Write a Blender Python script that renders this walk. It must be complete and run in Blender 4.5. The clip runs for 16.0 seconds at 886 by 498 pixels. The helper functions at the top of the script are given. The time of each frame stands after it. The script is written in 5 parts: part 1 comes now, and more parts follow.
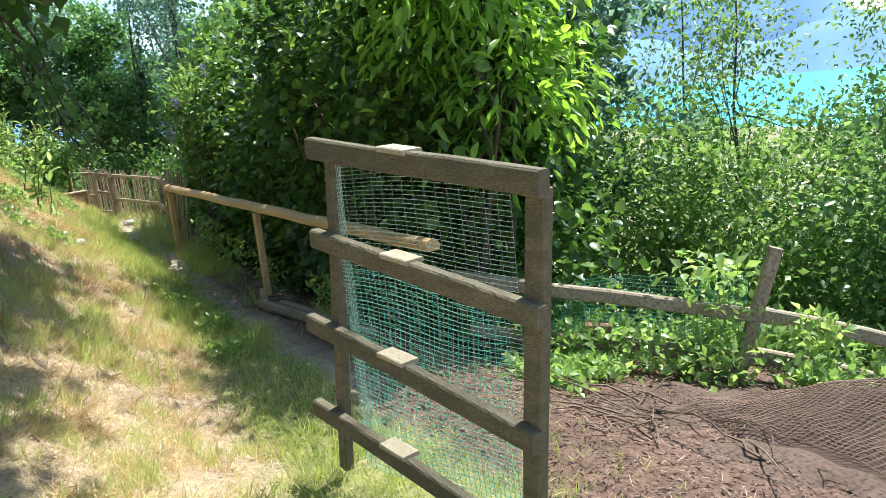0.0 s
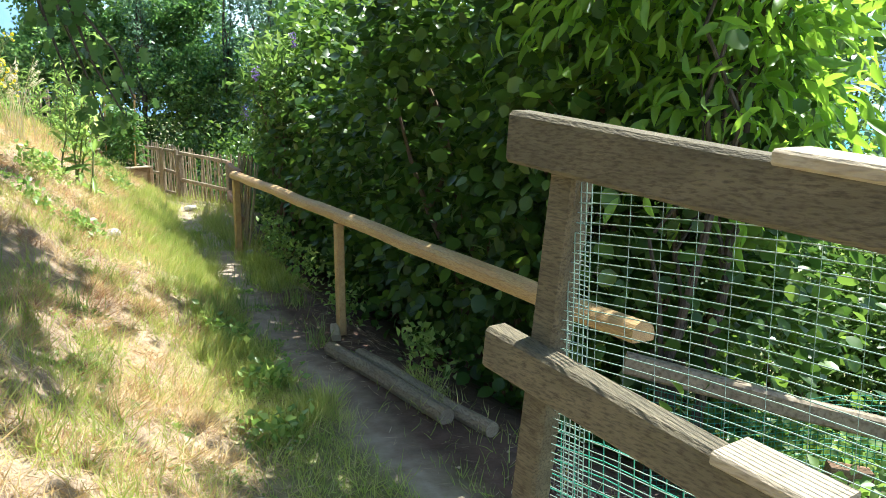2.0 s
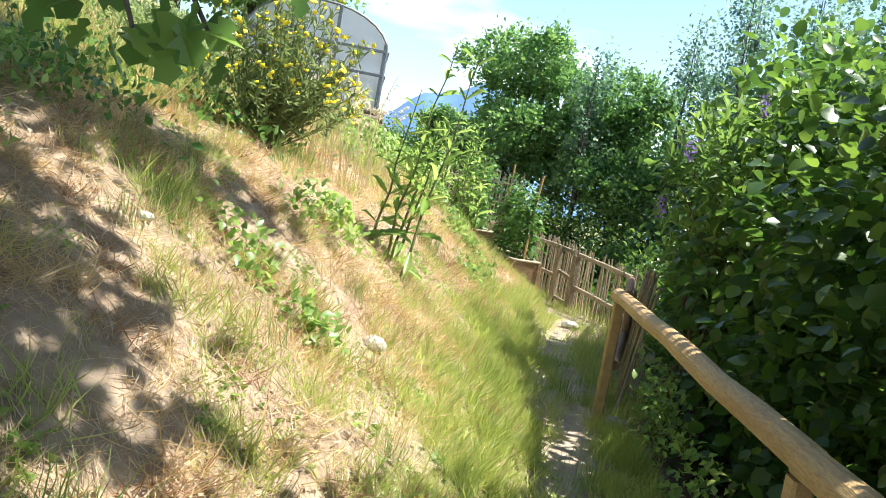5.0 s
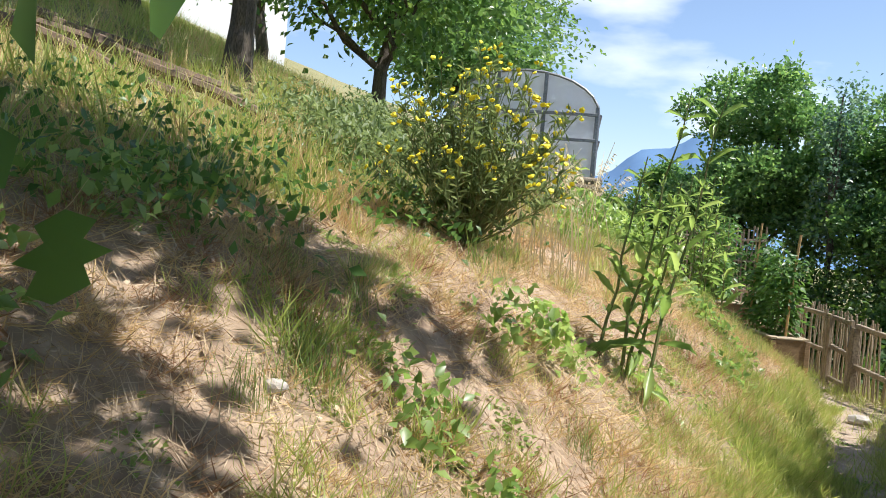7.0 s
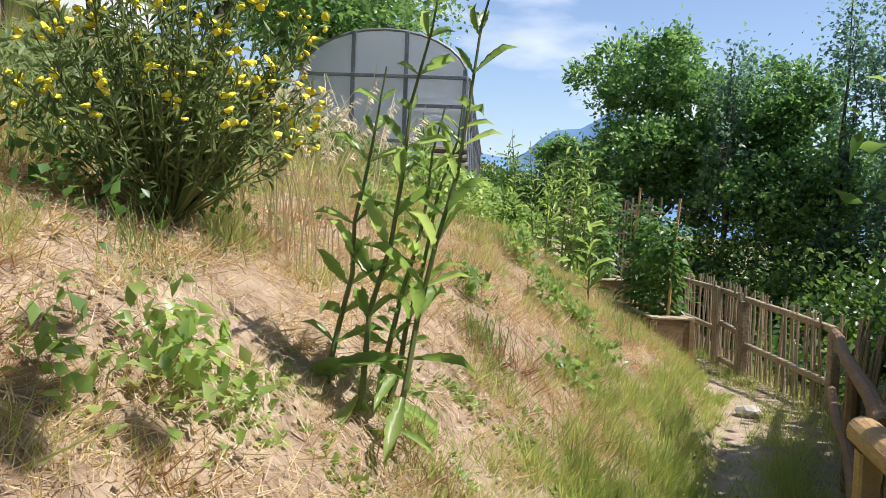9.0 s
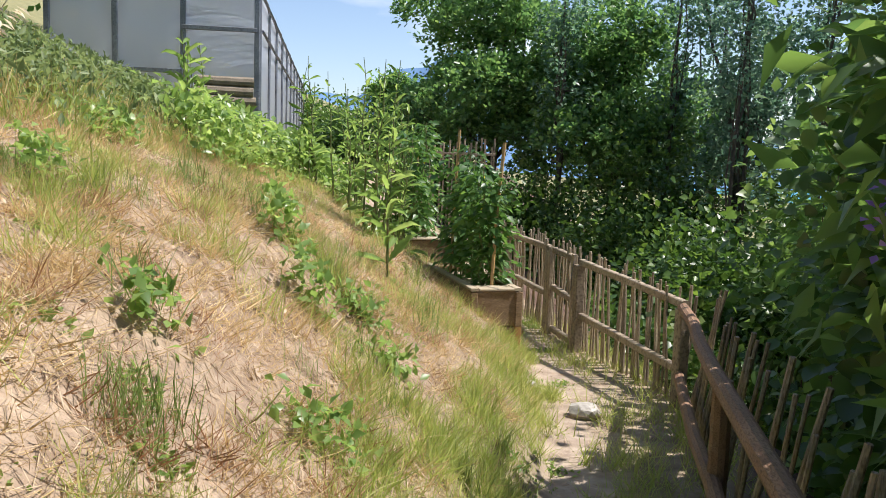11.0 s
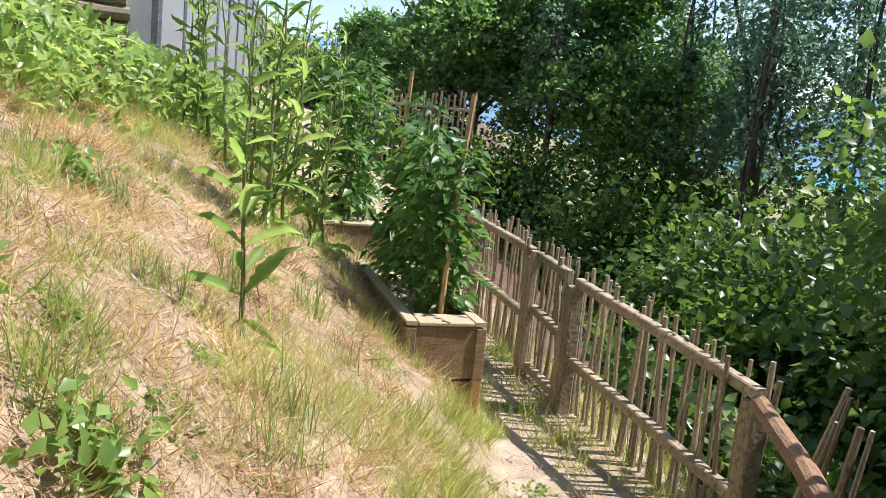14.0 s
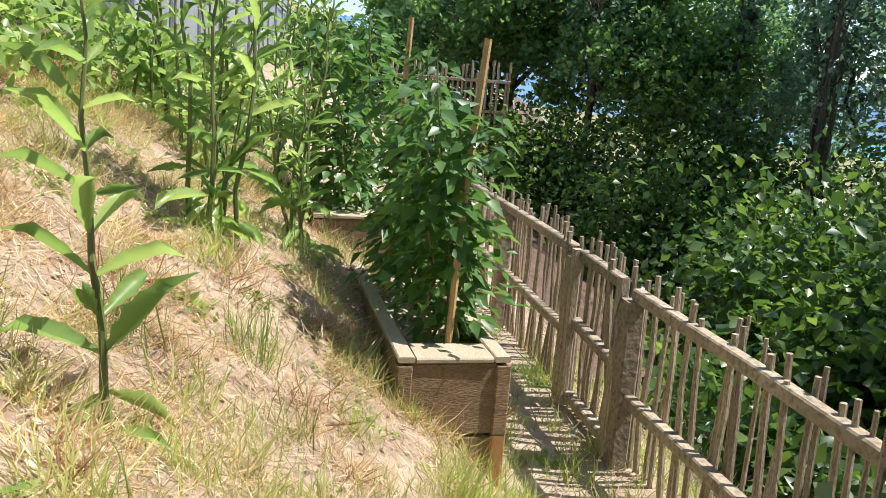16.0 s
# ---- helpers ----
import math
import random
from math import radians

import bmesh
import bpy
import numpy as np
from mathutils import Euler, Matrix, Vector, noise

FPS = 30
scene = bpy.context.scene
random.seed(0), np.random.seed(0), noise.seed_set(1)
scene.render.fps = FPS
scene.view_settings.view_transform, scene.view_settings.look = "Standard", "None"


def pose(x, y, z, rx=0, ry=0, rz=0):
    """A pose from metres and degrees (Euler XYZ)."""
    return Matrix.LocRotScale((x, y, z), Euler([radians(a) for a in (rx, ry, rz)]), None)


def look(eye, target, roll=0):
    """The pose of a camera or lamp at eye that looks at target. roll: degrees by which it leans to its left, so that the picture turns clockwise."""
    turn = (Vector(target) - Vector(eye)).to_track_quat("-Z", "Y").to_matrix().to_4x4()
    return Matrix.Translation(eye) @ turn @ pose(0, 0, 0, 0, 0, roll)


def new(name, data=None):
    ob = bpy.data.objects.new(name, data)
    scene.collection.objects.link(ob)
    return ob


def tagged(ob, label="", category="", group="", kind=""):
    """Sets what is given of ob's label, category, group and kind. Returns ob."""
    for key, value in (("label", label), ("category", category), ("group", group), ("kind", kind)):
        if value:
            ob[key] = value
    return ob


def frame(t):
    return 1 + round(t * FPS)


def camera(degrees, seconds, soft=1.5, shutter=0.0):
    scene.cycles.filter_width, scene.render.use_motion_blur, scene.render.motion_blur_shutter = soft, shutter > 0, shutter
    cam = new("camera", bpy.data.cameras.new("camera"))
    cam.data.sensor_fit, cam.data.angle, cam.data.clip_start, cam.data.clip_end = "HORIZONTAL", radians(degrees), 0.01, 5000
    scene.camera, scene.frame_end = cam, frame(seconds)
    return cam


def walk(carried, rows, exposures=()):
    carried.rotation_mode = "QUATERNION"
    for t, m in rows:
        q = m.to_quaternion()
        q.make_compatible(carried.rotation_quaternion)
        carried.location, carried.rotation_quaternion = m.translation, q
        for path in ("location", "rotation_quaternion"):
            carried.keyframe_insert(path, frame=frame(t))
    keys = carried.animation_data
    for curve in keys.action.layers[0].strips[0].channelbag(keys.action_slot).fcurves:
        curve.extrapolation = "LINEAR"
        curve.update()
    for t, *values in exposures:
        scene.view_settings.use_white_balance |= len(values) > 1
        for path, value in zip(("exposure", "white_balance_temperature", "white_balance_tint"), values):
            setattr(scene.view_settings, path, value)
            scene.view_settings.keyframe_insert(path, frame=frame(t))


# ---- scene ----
cam = camera(57.9, 16.0, soft=0.9)


PATH = [
    (0, (-2.264, 1.205, 1.661), (-1.254, 2.887, 1.273), -5.9),
    (0.5, (-2.246, 1.545, 1.694), (-1.238, 3.232, 1.325), -4.0),
    (1, (-2.11, 2.052, 1.623), (-1.135, 3.763, 1.273), -2.2),
    (1.5, (-1.971, 2.54, 1.586), (-1.034, 4.268, 1.214), -1.9),
    (2, (-1.718, 3.095, 1.54), (-0.845, 4.859, 1.183), 0.0),
    (2.5, (-1.483, 3.717, 1.453), (-0.679, 5.519, 1.129), 0.9),
    (3, (-1.286, 4.241, 1.458), (-0.575, 6.077, 1.105), 1.0),
    (3.5, (-1.145, 4.795, 1.443), (-0.573, 6.684, 1.12), 4.0),
    (4, (-1.014, 5.276, 1.415), (-0.578, 7.208, 1.138), 5.3),
    (4.5, (-0.935, 5.745, 1.374), (-0.707, 7.72, 1.157), 6.8),
    (5, (-0.852, 6.119, 1.308), (-0.978, 8.109, 1.156), 10.3),
    (5.2, (-0.779, 6.221, 1.31), (-1.059, 8.197, 1.178), 12.2),
    (7.3, (-1.037, 7.375, 1.476), (-1.763, 9.238, 1.416), 5.5),
    (7.5, (-1.036, 7.569, 1.467), (-1.743, 9.439, 1.404), 7.2),
    (8, (-1.026, 7.909, 1.442), (-1.719, 9.784, 1.387), 7.0),
    (8.5, (-0.825, 8.236, 1.426), (-1.463, 10.131, 1.394), 4.8),
    (9, (-0.672, 8.684, 1.425), (-1.167, 10.62, 1.342), 2.4),
    (9.5, (-0.654, 9.249, 1.42), (-1.005, 11.214, 1.309), 2.0),
    (10, (-0.524, 9.623, 1.419), (-0.796, 11.602, 1.309), 2.9),
    (10.2, (-0.504, 9.761, 1.417), (-0.737, 11.743, 1.295), 3.0),
    (12.3, (-0.518, 11.253, 1.735), (-0.52, 13.224, 1.399), 1.1),
    (12.5, (-0.536, 11.422, 1.718), (-0.532, 13.393, 1.381), 1.8),
    (13, (-0.526, 11.782, 1.673), (-0.523, 13.751, 1.324), 3.3),
    (13.5, (-0.437, 12.184, 1.593), (-0.47, 14.156, 1.263), 4.0),
    (14, (-0.376, 12.532, 1.563), (-0.426, 14.504, 1.236), 5.8),
    (14.5, (-0.4, 12.83, 1.564), (-0.472, 14.801, 1.233), 8.3),
    (15, (-0.337, 13.059, 1.515), (-0.481, 15.027, 1.195), 10.6),
    (15.5, (-0.265, 13.258, 1.491), (-0.441, 15.218, 1.136), 7.6),
    (16, (-0.284, 13.637, 1.491), (-0.433, 15.594, 1.104), 4.3),
]
walk(cam, [(t, look(eye, at, roll)) for t, eye, at, roll in PATH], [(0.0, 1.1, 6000, 4), (2.5, 1.5, 6100, 5), (3.5, 1.65, 6150, 6), (5.0, 1.25, 6250, 8), (7.5, 0.55, 6250, 14), (10.0, 0.42, 6250, 15), (12.5, 0.65, 6250, 16), (16.0, 0.75, 6200, 13)])

# ---- sky and sun ----
SUN = Vector((1.0, 0.12, 1.75)).normalized()
world = bpy.data.worlds.new("sky")
scene.world = world
world.use_nodes = True
wn = world.node_tree
sky = wn.nodes.new("ShaderNodeTexSky")
sky.sky_type = "NISHITA"
sky.sun_disc = False
sky.sun_elevation = math.asin(SUN.z)
sky.sun_rotation = math.atan2(SUN.x, SUN.y)
sky.air_density, sky.dust_density = 1.0, 0.6
cloud, veil, white = wn.nodes.new("ShaderNodeTexNoise"), wn.nodes.new("ShaderNodeMapRange"), wn.nodes.new("ShaderNodeMix")
wco, wmap = wn.nodes.new("ShaderNodeTexCoord"), wn.nodes.new("ShaderNodeMapping")
wmap.inputs["Scale"].default_value = (1, 1, 3)
wn.links.new(wco.outputs["Generated"], wmap.inputs[0])
wn.links.new(wmap.outputs[0], cloud.inputs["Vector"])
cloud.inputs["Scale"].default_value, cloud.inputs["Detail"].default_value = 3.2, 7
veil.inputs[1].default_value, veil.inputs[2].default_value, veil.inputs[4].default_value = 0.54, 0.74, 0.85
wn.links.new(cloud.outputs[0], veil.inputs[0])
white.data_type = "RGBA"
white.inputs[7].default_value = (7.5, 7.8, 8.2, 1)
wn.links.new(veil.outputs[0], white.inputs[0])
wn.links.new(sky.outputs[0], white.inputs[6])
wn.links.new(white.outputs[2], wn.nodes["Background"].inputs[0])
wn.nodes["Background"].inputs[1].default_value = 0.12
sun = new("sun", bpy.data.lights.new("sun", "SUN"))
sun.data.energy, sun.data.angle, sun.data.color = 5.0, radians(0.53), (1.0, 0.95, 0.86)
sun.matrix_world = look((0, 0, 30), Vector((0, 0, 30)) - SUN)


# ---- materials ----
def mat(name, c1, c2, c3=None, scale=6.0, fine=60.0, rough=0.8, bump=0.3, stretch=(1, 1, 1), island=0.0, rand=0.0, metal=0.0):
    """A procedural surface: a large and a fine noise mix two or three colours, with relief."""
    m = bpy.data.materials.new(name)
    m.use_nodes = True
    n, l = m.node_tree.nodes, m.node_tree.links
    b = n["Principled BSDF"]
    b.inputs["Roughness"].default_value, b.inputs["Metallic"].default_value = rough, metal
    co, mp = n.new("ShaderNodeTexCoord"), n.new("ShaderNodeMapping")
    mp.inputs["Scale"].default_value = stretch
    l.new(co.outputs["Object"], mp.inputs["Vector"])
    n1, n2 = n.new("ShaderNodeTexNoise"), n.new("ShaderNodeTexNoise")
    for q, sc, det in ((n1, scale, 4), (n2, fine, 6)):
        q.inputs["Scale"].default_value, q.inputs["Detail"].default_value = sc, det
        l.new(mp.outputs[0], q.inputs["Vector"])
    ramp = n.new("ShaderNodeValToRGB")
    ramp.color_ramp.elements[0].position, ramp.color_ramp.elements[1].position = 0.32, 0.7
    ramp.color_ramp.elements[0].color, ramp.color_ramp.elements[1].color = (*c1, 1), (*c2, 1)
    l.new(n1.outputs[0], ramp.inputs[0])
    mix = n.new("ShaderNodeMix")
    mix.data_type = "RGBA"
    thr = n.new("ShaderNodeMapRange")
    thr.inputs[1].default_value, thr.inputs[2].default_value = 0.45, 0.68
    l.new(n2.outputs[0], thr.inputs[0])
    l.new(thr.outputs[0], mix.inputs[0])
    l.new(ramp.outputs[0], mix.inputs[6])
    mix.inputs[7].default_value = (*(c3 or c1), 1)
    out = mix.outputs[2]
    for amount, node, sock in ((island, "ShaderNodeNewGeometry", "Random Per Island"), (rand, "ShaderNodeObjectInfo", "Random")):
        if amount:
            g, r, h = n.new(node), n.new("ShaderNodeMapRange"), n.new("ShaderNodeHueSaturation")
            r.inputs[3].default_value, r.inputs[4].default_value = 1 - amount, 1 + amount
            l.new(g.outputs[sock], r.inputs[0])
            l.new(r.outputs[0], h.inputs["Value"])
            l.new(out, h.inputs["Color"])
            out = h.outputs[0]
    l.new(out, b.inputs["Base Color"])
    if bump:
        bp = n.new("ShaderNodeBump")
        bp.inputs["Strength"].default_value, bp.inputs["Distance"].default_value = bump, 0.01
        l.new(n2.outputs[0], bp.inputs["Height"])
        l.new(bp.outputs[0], b.inputs["Normal"])
    return m


def leafy(name, dark, mid, light, through_light=0.4, rough=0.42, glow=2.0):
    """Leaves: colour changes from leaf to leaf, and some light passes through."""
    m = bpy.data.materials.new(name)
    m.use_nodes = True
    n, l = m.node_tree.nodes, m.node_tree.links
    b = n["Principled BSDF"]
    b.inputs["Roughness"].default_value = rough
    g, ramp = n.new("ShaderNodeNewGeometry"), n.new("ShaderNodeValToRGB")
    e = ramp.color_ramp.elements
    e[0].color, e[1].color, e[1].position = (*dark, 1), (*light, 1), 1.0
    k = e.new(0.55)
    k.color = (*mid, 1)
    co, nz, mx = n.new("ShaderNodeTexCoord"), n.new("ShaderNodeTexNoise"), n.new("ShaderNodeMath")
    nz.inputs["Scale"].default_value = 1.4
    l.new(co.outputs["Object"], nz.inputs["Vector"])
    mx.operation = "MULTIPLY_ADD"
    mx.inputs[1].default_value = 0.6
    l.new(g.outputs["Random Per Island"], mx.inputs[0])
    sub = n.new("ShaderNodeMath")
    sub.operation = "SUBTRACT"
    sub.inputs[1].default_value = 0.28
    l.new(nz.outputs[0], sub.inputs[0])
    l.new(sub.outputs[0], mx.inputs[2])
    l.new(mx.outputs[0], ramp.inputs[0])
    l.new(ramp.outputs[0], b.inputs["Base Color"])
    tr, mixs = n.new("ShaderNodeBsdfTranslucent"), n.new("ShaderNodeMixShader")
    hs = n.new("ShaderNodeHueSaturation")
    hs.inputs["Hue"].default_value, hs.inputs["Value"].default_value, hs.inputs["Saturation"].default_value = 0.485, glow, 1.1
    l.new(ramp.outputs[0], hs.inputs["Color"])
    l.new(hs.outputs[0], tr.inputs["Color"])
    mixs.inputs[0].default_value = through_light
    l.new(b.outputs[0], mixs.inputs[1])
    l.new(tr.outputs[0], mixs.inputs[2])
    l.new(mixs.outputs[0], n["Material Output"].inputs["Surface"])
    return m


M_GREY_WOOD = mat("weathered grey wood", (0.28, 0.22, 0.15), (0.42, 0.345, 0.245), (0.18, 0.14, 0.095), 4, 45, 0.85, 0.5, (1, 1, 1), rand=0.15)
M_GATE_WOOD = mat("gate timber", (0.12, 0.1, 0.06), (0.2, 0.165, 0.1), (0.08, 0.065, 0.04), 3, 30, 0.82, 0.5, (9, 1.4, 9), rand=0.12)
M_RAIL = mat("peeled larch pole", (0.47, 0.3, 0.13), (0.6, 0.42, 0.2), (0.38, 0.22, 0.09), 3, 35, 0.6, 0.35, (8, 0.8, 8), rand=0.08)
M_RED_RAIL = mat("reddish bark pole", (0.27, 0.15, 0.085), (0.36, 0.22, 0.13), (0.18, 0.1, 0.055), 4, 40, 0.8, 0.5, (5, 1, 5))
M_STICK = mat("hazel sticks", (0.31, 0.245, 0.165), (0.46, 0.38, 0.275), (0.2, 0.15, 0.1), 5, 50, 0.85, 0.5, (4, 4, 1), rand=0.25)
M_BOX = mat("planter boards", (0.2, 0.125, 0.06), (0.32, 0.22, 0.125), (0.13, 0.08, 0.04), 3, 30, 0.8, 0.45, (2, 2, 9), rand=0.14)
M_BOX_TOP = mat("bleached board edge", (0.42, 0.34, 0.23), (0.5, 0.42, 0.3), (0.34, 0.27, 0.18), 4, 40, 0.85, 0.4, (6, 1, 6))
M_ORANGE = mat("orange timber", (0.42, 0.22, 0.08), (0.5, 0.29, 0.12), (0.36, 0.18, 0.06), 4, 40, 0.75, 0.3, (6, 6, 1))
M_BARK = mat("tree bark", (0.075, 0.06, 0.045), (0.14, 0.115, 0.09), (0.04, 0.032, 0.025), 5, 30, 0.9, 0.9, (3, 3, 0.7))
M_TWIG = mat("twigs", (0.13, 0.088, 0.058), (0.22, 0.155, 0.105), (0.11, 0.075, 0.05), 6, 40, 0.85, 0.4)
M_SOIL = mat("bare soil", (0.085, 0.05, 0.035), (0.15, 0.095, 0.07), (0.055, 0.034, 0.024), 3, 45, 0.95, 0.9)
M_MULCH = mat("pale dry planting soil", (0.33, 0.26, 0.18), (0.48, 0.4, 0.29), (0.22, 0.16, 0.11), 6, 50, 0.95, 0.9)
M_STONE = mat("pale stone", (0.42, 0.39, 0.34), (0.55, 0.51, 0.45), (0.33, 0.3, 0.26), 5, 40, 0.85, 0.6)
M_STEM = mat("green stems", (0.1, 0.16, 0.04), (0.18, 0.22, 0.07), (0.2, 0.16, 0.07), 5, 40, 0.6, 0.2)
M_NET_GREEN = mat("green garden netting", (0.03, 0.25, 0.16), (0.05, 0.33, 0.22), (0.07, 0.28, 0.19), 6, 60, 0.5, 0.0)
M_NET_GREY = mat("bleached netting", (0.2, 0.33, 0.26), (0.3, 0.4, 0.33), (0.25, 0.3, 0.26), 6, 60, 0.5, 0.0)
M_NET_BROWN = mat("brown mesh sheet", (0.14, 0.08, 0.052), (0.21, 0.13, 0.09), (0.1, 0.058, 0.038), 6, 60, 0.7, 0.0)
M_METAL = mat("dull galvanised tube", (0.2, 0.21, 0.23), (0.32, 0.33, 0.35), (0.14, 0.15, 0.17), 6, 60, 0.5, 0.1, metal=0.6)
M_LOG = mat("round logs", (0.24, 0.19, 0.13), (0.36, 0.3, 0.22), (0.15, 0.115, 0.08), 4, 40, 0.85, 0.6, (4, 1, 4), rand=0.15)
M_WALL = mat("white render", (0.72, 0.72, 0.7), (0.8, 0.8, 0.78), (0.68, 0.67, 0.65), 2, 40, 0.85, 0.2)
M_ROOF = mat("grey roof", (0.1, 0.095, 0.095), (0.17, 0.16, 0.155), (0.07, 0.07, 0.07), 3, 30, 0.8, 0.4)
M_GLASS = mat("dark window glass", (0.05, 0.06, 0.07), (0.08, 0.09, 0.1), None, 2, 20, 0.08, 0.0)
# Distance haze on the mountains is put into this blue base colour.
M_MOUNTAIN = mat("mountain in painted blue haze", (0.1, 0.2, 0.36), (0.15, 0.27, 0.44), (0.12, 0.23, 0.39), 0.004, 0.03, 0.95, 0.0)
M_LAKE = mat("turquoise lake", (0.03, 0.33, 0.4), (0.05, 0.4, 0.46), (0.04, 0.36, 0.43), 0.004, 0.05, 0.22, 0.0)
M_DRY = leafy("dry grass blades", (0.36, 0.26, 0.12), (0.55, 0.42, 0.2), (0.7, 0.6, 0.34), 0.25, 0.6)
M_GRASS = leafy("green grass blades", (0.18, 0.25, 0.06), (0.32, 0.38, 0.11), (0.52, 0.5, 0.22), 0.42, 0.5)
M_TUFT = leafy("dark green grass tufts", (0.09, 0.15, 0.04), (0.17, 0.25, 0.07), (0.3, 0.36, 0.14), 0.4, 0.5)
M_LITTER = leafy("fallen straw and leaves", (0.3, 0.21, 0.13), (0.46, 0.35, 0.225), (0.64, 0.53, 0.38), 0.1, 0.75)
M_CHIP = leafy("wood chips and bark", (0.09, 0.048, 0.033), (0.16, 0.09, 0.062), (0.32, 0.21, 0.15), 0.05, 0.8)
M_HAZEL = leafy("hazel leaves", (0.028, 0.066, 0.017), (0.065, 0.135, 0.03), (0.19, 0.3, 0.065), 0.42, 0.36, 1.7)
M_LANCE = leafy("long fresh leaves", (0.1, 0.2, 0.034), (0.18, 0.32, 0.054), (0.31, 0.48, 0.1), 0.52, 0.38, 2.2)
M_BRIGHT = leafy("bright shrub leaves", (0.06, 0.12, 0.035), (0.12, 0.21, 0.055), (0.25, 0.35, 0.11), 0.45, 0.36)
M_TREE = leafy("broad tree leaves", (0.05, 0.11, 0.036), (0.1, 0.19, 0.055), (0.22, 0.33, 0.09), 0.45, 0.32)
M_OAK = leafy("dark glossy tree leaves", (0.05, 0.12, 0.045), (0.11, 0.215, 0.07), (0.24, 0.36, 0.11), 0.45, 0.3, 2.0)
M_RUST = leafy("reddish brown dead grass", (0.2, 0.11, 0.055), (0.34, 0.2, 0.1), (0.5, 0.34, 0.18), 0.2, 0.65)
M_TREE_BLUE = leafy("bluish tree leaves", (0.055, 0.11, 0.075), (0.11, 0.185, 0.12), (0.22, 0.31, 0.2), 0.5, 0.32)
M_WEED = leafy("weed leaves", (0.11, 0.2, 0.055), (0.21, 0.32, 0.09), (0.38, 0.48, 0.17), 0.45, 0.36)
M_TOMATO = leafy("tomato leaves", (0.045, 0.11, 0.03), (0.085, 0.18, 0.045), (0.17, 0.29, 0.07), 0.38, 0.4)
M_SAGE = leafy("grey green herb leaves", (0.1, 0.15, 0.06), (0.17, 0.23, 0.09), (0.27, 0.33, 0.15), 0.35, 0.55)
M_YELLOW = leafy("yellow flowers", (0.72, 0.58, 0.01), (0.85, 0.73, 0.015), (0.9, 0.82, 0.06), 0.08, 0.6)
M_PURPLE = leafy("purple flowers", (0.2, 0.1, 0.35), (0.3, 0.18, 0.5), (0.4, 0.28, 0.6), 0.3, 0.6)
M_SEED = leafy("pale seed heads", (0.5, 0.45, 0.3), (0.62, 0.57, 0.42), (0.75, 0.7, 0.55), 0.3, 0.7)


def film_material():
    m = bpy.data.materials.new("milky greenhouse film")
    m.use_nodes = True
    n, l = m.node_tree.nodes, m.node_tree.links
    b = n["Principled BSDF"]
    b.inputs["Roughness"].default_value = 0.25
    nz, rp = n.new("ShaderNodeTexNoise"), n.new("ShaderNodeValToRGB")
    nz.inputs["Scale"].default_value = 1.5
    rp.color_ramp.elements[0].color, rp.color_ramp.elements[1].color = (0.68, 0.71, 0.76, 1), (0.82, 0.84, 0.87, 1)
    l.new(nz.outputs[0], rp.inputs[0])
    l.new(rp.outputs[0], b.inputs["Base Color"])
    tl, tp = n.new("ShaderNodeBsdfTranslucent"), n.new("ShaderNodeBsdfTransparent")
    l.new(rp.outputs[0], tl.inputs[0])
    m1, m2 = n.new("ShaderNodeMixShader"), n.new("ShaderNodeMixShader")
    m1.inputs[0].default_value, m2.inputs[0].default_value = 0.45, 0.22
    l.new(b.outputs[0], m1.inputs[1])
    l.new(tl.outputs[0], m1.inputs[2])
    l.new(m1.outputs[0], m2.inputs[1])
    l.new(tp.outputs[0], m2.inputs[2])
    l.new(m2.outputs[0], n["Material Output"].inputs["Surface"])
    return m


M_FILM = film_material()


# ---- mesh helpers ----
rng = np.random.default_rng(7)


def tri_mesh(name, v, f):
    """A mesh from arrays of vertices and triangles."""
    me = bpy.data.meshes.new(name)
    v, f = np.asarray(v, np.float32), np.asarray(f, np.int32)
    me.vertices.add(len(v))
    me.vertices.foreach_set("co", v.ravel())
    me.loops.add(f.size)
    me.loops.foreach_set("vertex_index", f.ravel())
    me.polygons.add(len(f))
    me.polygons.foreach_set("loop_start", np.arange(0, f.size, 3, dtype=np.int32))
    me.update(calc_edges=True)
    return me


def part(name, data, material, parent=None, label="", category="", kind="", group=""):
    """One mesh object, from a bmesh or a mesh, under a thing or at top level."""
    if isinstance(data, bmesh.types.BMesh):
        me = bpy.data.meshes.new(name)
        data.to_mesh(me)
        data.free()
    else:
        me = data
    if material and not me.materials:
        me.materials.append(material)
    ob = new(name, me)
    ob.parent = parent
    return tagged(ob, label, category, group, kind)


def thing(name, label, category, m=None, group=""):
    ob = new(name)
    if m is not None:
        ob.matrix_world = m
    return tagged(ob, label, category, group)


